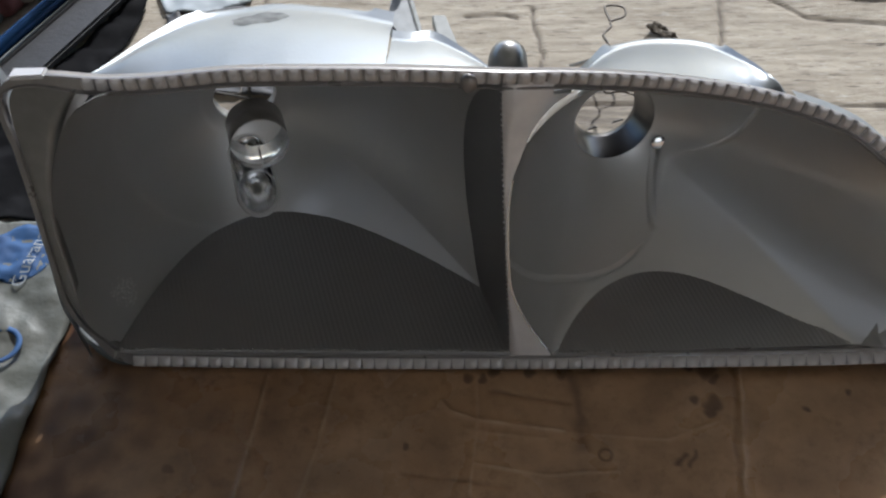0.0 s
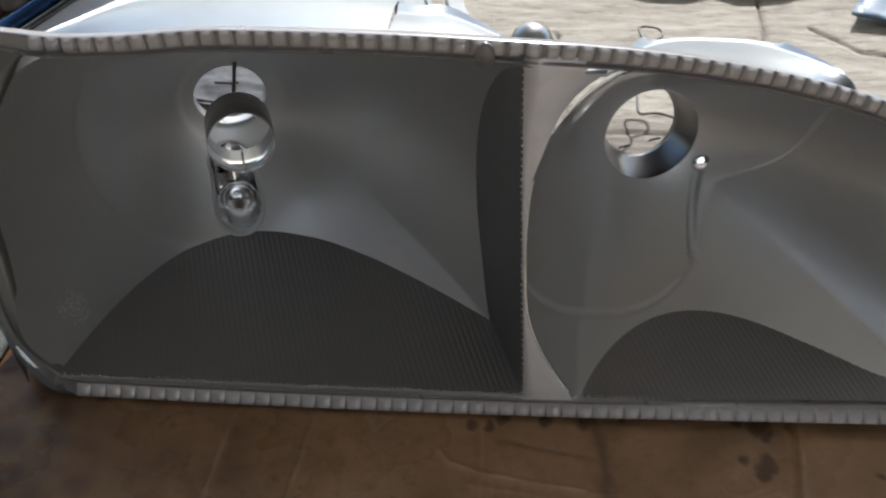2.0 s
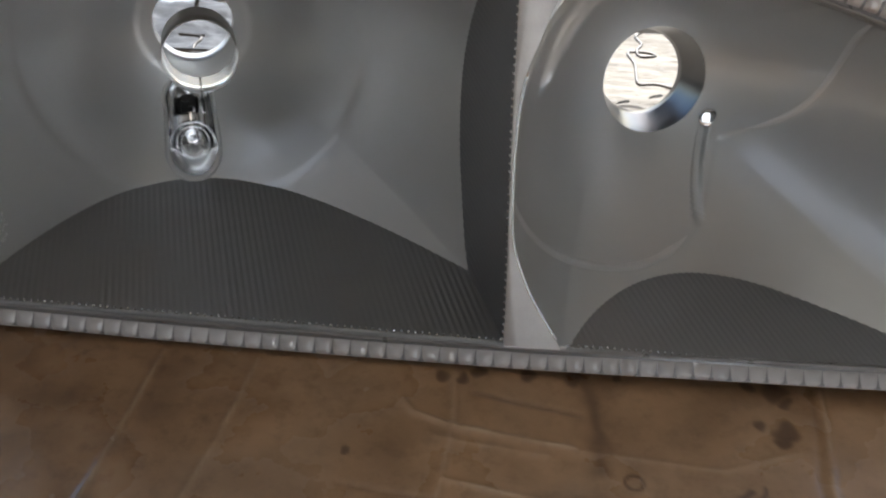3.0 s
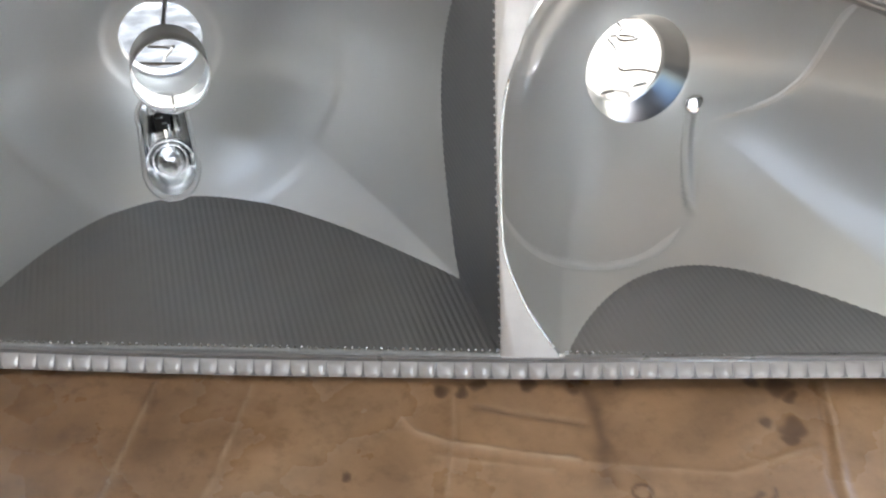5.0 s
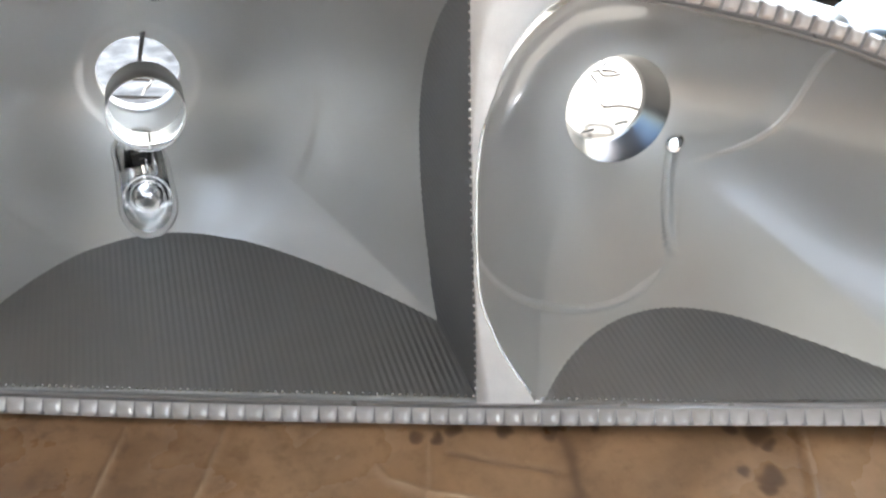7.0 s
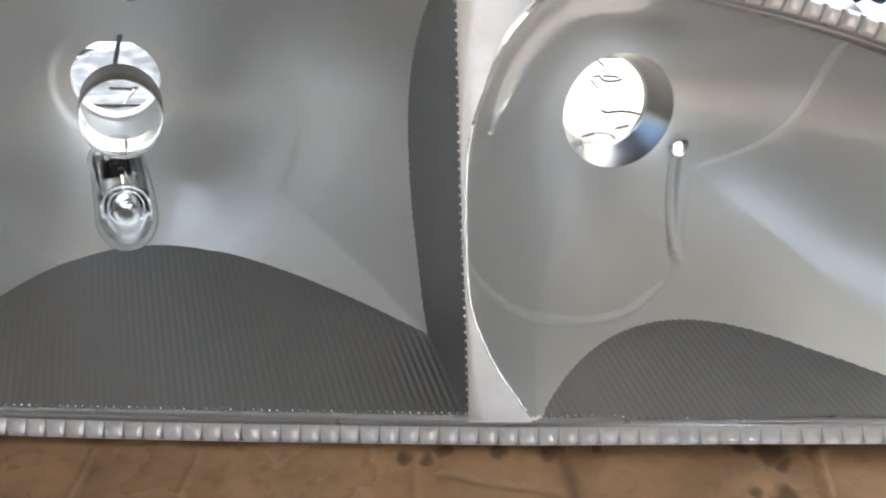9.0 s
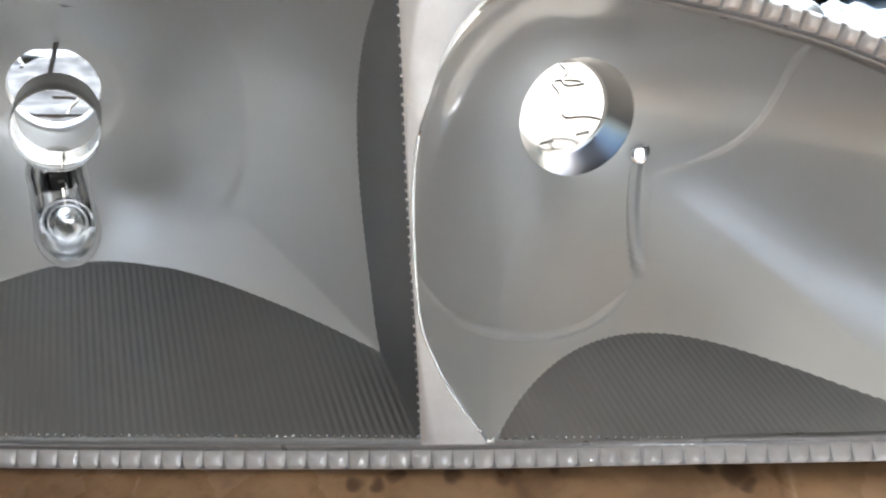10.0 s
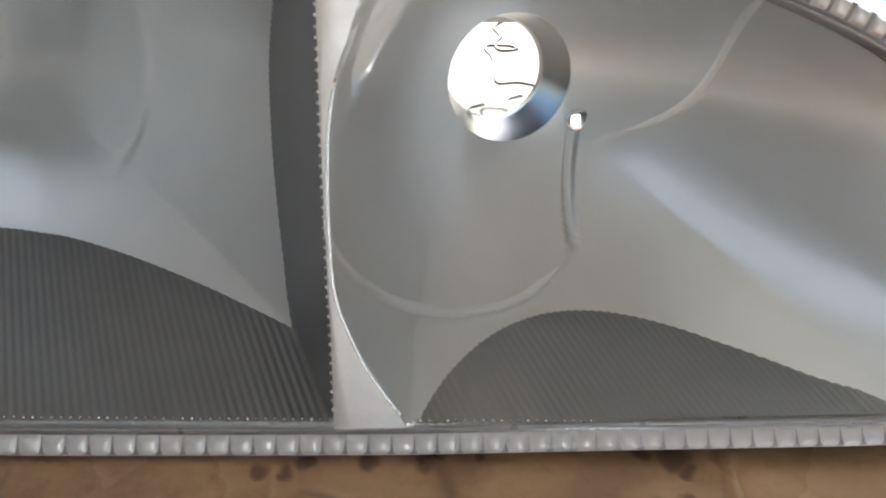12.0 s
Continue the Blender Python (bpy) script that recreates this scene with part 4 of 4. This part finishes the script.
def sheet_stain(x, y):
    jx, jy = x + 0.0030 * wobble(x, y, 0.008, 7.0), y + 0.0026 * wobble(x, y, 0.008, 2.0)
    s = 0.0
    for pts, w in GAPS:
        s = max(s, 450 * w * math.exp(-(to_line(0.6 * x + 0.4 * jx, 0.6 * y + 0.4 * jy, pts) / 0.0012) ** 2) * max(0.2, 0.7 + wobble(x, y, 0.012, 12.0)))
    for sx, sy, r in SPOTS:
        s = max(s, 0.74 / (1 + math.exp(min(40.0, (math.hypot(jx - sx, jy - sy) - r) / (0.11 * r)))))
    s = max(s, 0.55 * math.exp(-(to_line(jx, jy, [(0.036, -0.006), (0.040, -0.028), (0.041, -0.055)]) / 0.0042) ** 2))
    s = max(s, 0.7 * math.exp(-((math.hypot(x - 0.0535, y + 0.0597) - 0.0036) / 0.0009) ** 2))
    for o in (0.0, 0.006):
        s = max(s, 0.75 * math.exp(-(to_line(jx, jy, [(0.094 + o, -0.0655), (0.0985 + o, -0.057)]) / 0.0014) ** 2))
    s = max(s, 0.35 * max(0.0, wobble(x, y, 0.03, 9.0)))
    # unevenly darker towards the left
    leftward = (max(0.0, min(0.55, (-0.02 - x) / 0.28)) + max(0.0, min(0.45, (-0.20 - x) / 0.10))) * (0.80 + 0.6 * wobble(x, y, 0.035, 17.0) + 0.4 * wobble(x, y, 0.012, 18.0))
    s = max(s, 0.85 * max(0.0, leftward))
    return min(1.0, s)


xs, ys = lines_of(-0.292, -0.28, 0.24, 0.60, 0.0011, 0.1), lines_of(-0.30, -0.105, 0.012, 0.150, 0.0011, 0.1)
sheet = new("cardboard_sheet", surface("cardboard_sheet", xs, ys, sheet_height, sheet_stain, cardboard, sheet_sheen))
thick = sheet.modifiers.new("thickness", "SOLIDIFY")
thick.thickness, thick.offset = 0.0018, -1
tagged(sheet, "creased and stained brown cardboard sheet under the headlight", "cardboard")

# ---- unseen shelter added to shade the spot: plain walls and a roof above ----
plaster = material("white_plaster", (0.72, 0.73, 0.72), 0.9, 0.0, (0.64, 0.65, 0.64), 3, 0.5, 0.3, 60)
# dark and grey tones picked to dim what the bowls reflect
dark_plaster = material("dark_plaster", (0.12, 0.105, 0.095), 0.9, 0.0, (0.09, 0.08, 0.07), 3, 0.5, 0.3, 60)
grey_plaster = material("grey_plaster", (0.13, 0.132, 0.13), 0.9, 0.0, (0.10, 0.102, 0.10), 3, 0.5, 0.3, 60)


def box(name, lo, hi, mat):
    (x0, y0, z0), (x1, y1, z1) = lo, hi
    return slab(name, [(x0, y0, z0), (x1, y0, z0), (x1, y1, z0), (x0, y1, z0)], z1 - z0, mat)


def joined(name, boxes, mat):
    """Walls of several blocks in one mesh."""
    verts, faces = [], []
    for lo, hi in boxes:
        me = box(name, lo, hi, mat)
        n = len(verts)
        verts += [v.co.copy() for v in me.vertices]
        faces += [[n + k for k in p.vertices] for p in me.polygons]
        bpy.data.meshes.remove(me)
    return link_mesh(name, verts, faces, mat, False)


# south wall open below a lintel towards the east, added to light the bowls
tagged(new("shade_wall_south", joined("shade_wall_south", [((-4, -2.7, -0.1), (0.55, -2.5, 2.4)), ((0.55, -2.7, 1.60), (1.60, -2.5, 2.4)), ((1.60, -2.7, -0.1), (2.6, -2.5, 2.4))], grey_plaster)), "unseen dark grey wall with an opening, added to shape the light", "wall", "", "structure")
# side walls out of view, added so the bowls mirror something dark
tagged(new("shade_wall_west", box("shade_wall_west", (-2.6, -2.5, -0.1), (-2.4, 0.9, 2.4), dark_plaster)), "unseen dark brown wall added to darken the reflections", "wall", "", "structure")
tagged(new("shade_wall_east", box("shade_wall_east", (2.4, -2.5, -0.1), (2.6, 0.9, 2.4), dark_plaster)), "unseen dark brown wall added to darken the reflections", "wall", "", "structure")
# pale wall out of view, added as a sunlit reflector for the opening
tagged(new("bounce_wall", box("bounce_wall", (-1.0, -6.2, -0.1), (9.0, -6.0, 3.4), plaster)), "unseen pale wall added to bounce sunlight into the bowls", "wall", "", "structure")
X0, X1, Y0, Y1, EDGE = -2.05, -1.20, -2.10, -0.95, 2.40
tagged(new("ceiling", joined("ceiling", [((-4, -2.7, 2.4), (X0, EDGE, 2.5)), ((X1, -2.7, 2.4), (4, EDGE, 2.5)), ((X0, -2.7, 2.4), (X1, Y0, 2.5)), ((X0, Y1, 2.4), (X1, EDGE, 2.5))], plaster)), "unseen white roof added to shade the spot", "ceiling", "", "structure")
# translucent sheet added in the unseen roof for streaks of light in the bowls
milky = bpy.data.materials.new("milky_roof_sheet")
milky.use_nodes = True
through_light = milky.node_tree.nodes.new("ShaderNodeBsdfTranslucent")
through_light.inputs[0].default_value = (0.54, 0.545, 0.54, 1)
milky.node_tree.links.new(through_light.outputs[0], milky.node_tree.nodes["Material Output"].inputs[0])
rows = [[Vector((X0 + (X1 - X0) * i / 96, Y0 + (Y1 - Y0) * j, 2.43 + 0.012 * math.sin(i * 0.785))) for j in range(2)] for i in range(97)]
tagged(new("added_roof_light", loft("added_roof_light", rows, milky)), "unseen milky roof sheet added to light the bowls", "roof light", "", "structure")

# ---- clutter round the headlight ----
sack_mat = material("woven_sack", (0.125, 0.127, 0.112), 0.5, 0.0, (0.10, 0.104, 0.09), 40, 0.6, 0.4, 250)
blue_print = material("blue_print", (0.012, 0.048, 0.14), 0.75, 0.0, (0.025, 0.085, 0.22), 50, 0.6)
pale_print = material("pale_print", (0.24, 0.27, 0.29), 0.5)
black_cloth = material("black_cloth", (0.008, 0.008, 0.009), 0.9, 0.0, (0.014, 0.014, 0.015), 60, 0.6, 0.3, 200, spec=0.05)
grey_felt = material("dark_grey_plastic", (0.030, 0.030, 0.032), 0.5, 0.0, (0.021, 0.021, 0.022), 120, 0.5, 0.3, 500)
blue_tube = material("blue_enamel", (0.02, 0.07, 0.19), 0.22, 0.6, (0.012, 0.04, 0.11), 60, 0.5)
paper = material("crumpled_paper", (0.44, 0.48, 0.50), 0.7, 0.0, (0.32, 0.36, 0.39), 60, 0.6, 0.2, 200)
beige = material("beige_cloth", (0.20, 0.17, 0.13), 0.9, 0.0, (0.14, 0.12, 0.09), 80, 0.6, 0.6, 300)
pale_blue = material("pale_blue_plastic", (0.17, 0.23, 0.30), 0.5, 0.0, (0.12, 0.17, 0.23), 40, 0.5)


def inside_outline(x, y, pts):
    hit = False
    for (ax, ay), (bx, by) in zip(pts, pts[1:] + pts[:1]):
        if (ay > y) != (by > y) and x < (bx - ax) * (y - ay) / (by - ay) + ax:
            hit = not hit
    return hit


def crumpled(name, outline, step, base, amp, size, seed, mat, thickness=0.001):
    """A creased sheet lying within an outline."""
    x0, x1 = min(p[0] for p in outline), max(p[0] for p in outline)
    y0, y1 = min(p[1] for p in outline), max(p[1] for p in outline)
    nx, ny = int((x1 - x0) / step) + 1, int((y1 - y0) / step) + 1
    verts = []
    for i in range(nx):
        for j in range(ny):
            x, y = x0 + i * step, y0 + j * step
            h = abs(wobble(x, y, size, seed)) + 0.5 * abs(wobble(x, y, size * 0.4, seed + 3)) + 0.2 * wobble(x, y, size * 0.15, seed + 5)
            verts.append((x, y, base + amp * max(0.0, h)))
    faces = [f[::-1] for f in grid_faces(nx, ny) if inside_outline(sum(verts[k][0] for k in f) / 4, sum(verts[k][1] for k in f) / 4, outline)]
    me = link_mesh(name, verts, faces, mat)
    bm = bmesh.new()
    bm.from_mesh(me)
    bmesh.ops.delete(bm, geom=[v for v in bm.verts if not v.link_faces], context="VERTS")
    for v in bm.verts:
        if v.is_boundary:
            spots = []
            for (ax, ay), (bx, by) in zip(outline, outline[1:] + outline[:1]):
                t = max(0.0, min(1.0, ((v.co.x - ax) * (bx - ax) + (v.co.y - ay) * (by - ay)) / ((bx - ax) ** 2 + (by - ay) ** 2)))
                spots.append((math.hypot(v.co.x - ax - t * (bx - ax), v.co.y - ay - t * (by - ay)), ax + t * (bx - ax), ay + t * (by - ay)))
            d, px, py = min(spots)
            if d < 1.5 * step:
                v.co.x, v.co.y = px, py
    bm.to_mesh(me)
    bm.free()
    ob = new(name, me)
    sol = ob.modifiers.new("thickness", "SOLIDIFY")
    sol.thickness, sol.offset = thickness, 0
    return ob


sack = crumpled("plastic_sack", [(-0.62, -0.32), (-0.310, -0.32), (-0.288, -0.12), (-0.2840, -0.0658), (-0.2800, -0.0043), (-0.2740, 0.0358), (-0.268, 0.070), (-0.285, 0.098), (-0.314, 0.106), (-0.62, 0.12)], 0.004, 0.0012, 0.0065, 0.045, 11.0, sack_mat)
tagged(sack, "crumpled pale plastic sack with blue print beside the headlight", "sack")


def print_patch(name, outline, mat, lift):
    ob = crumpled(name, outline, 0.002, 0.0012 + lift, 0.0065, 0.045, 11.0, mat, 0.0002)
    ob.parent = sack
    return ob


print_patch("blue_label", [(-0.322 + 0.024 * math.cos(a * 0.393) * (1 + 0.1 * math.sin(a)), 0.079 + 0.024 * math.sin(a * 0.393)) for a in range(16)], blue_print, 0.0007)
lettering = bpy.data.curves.new("writing", "FONT")
lettering.body, lettering.size, lettering.resolution_u = "Guarana", 0.0135, 3
text_ob = new("writing", lettering)
me = bpy.data.meshes.new_from_object(text_ob)
bpy.data.objects.remove(text_ob)
for v in me.vertices:
    x, y = -0.3115 - v.co.y + 0.10 * v.co.x, 0.0510 + v.co.x
    h = abs(wobble(x, y, 0.045, 11.0)) + 0.5 * abs(wobble(x, y, 0.018, 14.0)) + 0.2 * wobble(x, y, 0.00675, 16.0)
    v.co = (x, y, 0.0034 + 0.0065 * max(0.0, h))
me.materials.append(pale_print)
part("writing", me, sack, "pale printed word on the blue label")
part("blue_ring", lathe("blue_ring", (-0.3135, 0.0065, 0.0062), (0.02, 0.05, 1), [(0.0105, 0.0), (0.0140, 0.0), (0.0140, 0.0004), (0.0105, 0.0004)], blue_print, 40), sack, "blue printed ring")

# dark flat case with a blue tube along its edge
case = thing("black_case", "flat dark grey case with a blue tube along its edge", "case")
A0, A1 = Vector((-0.4480, 0.150, 0.003)), Vector((-0.3280, 0.376, 0.003))
side = Vector((0.883, -0.469, 0))
part("lid", slab("lid", [A0, A0 + side * 0.044, A1 + side * 0.040, A1], 0.008, grey_felt, (0, 0, 1), 0.002), case, "dull dark grey lid")
part("tube", tube("tube", [A0 + Vector((0, 0, 0.012)), A1 + Vector((0, 0, 0.012))], 0.0062, blue_tube, 20), case, "glossy blue tube")
part("seam", tube("seam", [A0 + side * 0.0095 + Vector((0, 0, 0.011)), A1 + side * 0.0095 + Vector((0, 0, 0.011))], 0.0011, grey_plastic, 8), case)
cloth = crumpled("black_fabric", [(-0.352, 0.240), (-0.3288, 0.290), (-0.3040, 0.339), (-0.2890, 0.343), (-0.2910, 0.310), (-0.2971, 0.2815), (-0.3080, 0.255), (-0.285, 0.200), (-0.262, 0.120), (-0.30, 0.108), (-0.42, 0.112), (-0.46, 0.14), (-0.40, 0.180)], 0.004, -0.001, 0.008, 0.06, 21.0, black_cloth)
tagged(cloth, "black fabric lying beside the dark case", "fabric")
sheet2 = crumpled("crumpled_paper", [(-0.284, 0.350), (-0.272, 0.324), (-0.2284, 0.3253), (-0.205, 0.338), (-0.20, 0.40), (-0.26, 0.40)], 0.003, -0.001, 0.004, 0.035, 31.0, paper)
tagged(sheet2, "crumpled pale blue-white paper on the boards", "paper")
grey_paper = material("grey_paper", (0.10, 0.10, 0.103), 0.8, 0.0, (0.06, 0.06, 0.063), 45, 0.7, 0.3, 200, (1, 4, 1))
sheet3 = crumpled("grey_paper", [(-0.266, 0.305), (-0.258, 0.236), (-0.168, 0.228), (-0.160, 0.318), (-0.21, 0.332), (-0.25, 0.322)], 0.003, -0.001, 0.005, 0.03, 37.0, grey_paper)
tagged(sheet3, "creased grey paper lying on the boards", "paper")
scrap = crumpled("dark_scrap", [(-0.2714, 0.321), (-0.2617, 0.3258), (-0.2537, 0.3118), (-0.2662, 0.3052)], 0.002, -0.001, 0.004, 0.01, 33.0, grey_felt)
tagged(scrap, "small dark scrap lying on the boards", "scrap")
brown_scrap = material("brown_scrap", (0.09, 0.07, 0.045), 0.8, 0.0, (0.04, 0.03, 0.02), 300, 0.7, 0.3, 600)
knot = crumpled("twisted_scrap", [(0.1100, 0.3020), (0.1180, 0.3100), (0.1300, 0.2980), (0.1335, 0.2890), (0.1250, 0.2870), (0.1180, 0.2960)], 0.0010, -0.002, 0.006, 0.009, 35.0, brown_scrap)
tagged(knot, "small dark twisted scrap on the boards", "scrap")
back_cloth = crumpled("black_tarpaulin", [(0.030, 0.432), (0.075, 0.405), (0.110, 0.386), (0.190, 0.390), (0.215, 0.398), (0.60, 0.41), (0.90, 0.60), (0.90, 1.6), (-0.10, 1.6), (-0.06, 0.50)], 0.02, 0.001, 0.022, 0.12, 41.0, black_cloth)
tagged(back_cloth, "crumpled black tarpaulin on the ground", "tarpaulin")
blue_thing = crumpled("pale_blue_bag", [(0.235, 0.352), (0.265, 0.345), (0.36, 0.346), (0.44, 0.36), (0.42, 0.45), (0.30, 0.42), (0.250, 0.38)], 0.005, 0.001, 0.010, 0.07, 43.0, pale_blue)
tagged(blue_thing, "pale blue plastic bag on the boards", "bag")


def cushion(name, centre, size, mat, label, category, group=""):
    bm = bmesh.new()
    bmesh.ops.create_icosphere(bm, subdivisions=4, radius=1.0)
    for v in bm.verts:
        v.co *= 1 + 0.10 * noise.noise(v.co * 2.0) + 0.03 * noise.noise(v.co * 7.0)
        v.co = Vector((v.co.x * size[0], v.co.y * size[1], max(v.co.z, -0.7) * size[2])) + Vector(centre)
    me = bpy.data.meshes.new(name)
    bm.to_mesh(me)
    bm.free()
    me.materials.append(mat)
    me.polygons.foreach_set("use_smooth", [True] * len(me.polygons))
    return tagged(new(name, me), label, category, group)


cushion("beige_bundle", (-0.445, 0.300, 0.020), (0.036, 0.034, 0.030), beige, "rounded beige cloth bundle beside the dark case", "bundle")
for k, (cx, cy, col) in enumerate([(-0.400, 0.345, (0.10, 0.03, 0.035)), (-0.388, 0.362, (0.22, 0.21, 0.19)), (-0.374, 0.382, (0.16, 0.11, 0.06)), (-0.412, 0.325, (0.05, 0.07, 0.08))]):
    strip_mat = material("striped_cloth", col, 0.8, 0.0, None, 80, 0.5, 0.4, 300)
    cushion("folded_cloth", (cx, cy, 0.010), (0.012, 0.030, 0.016), strip_mat, "folded coloured cloth beside the dark case", "cloth", "folded cloths beside the case")
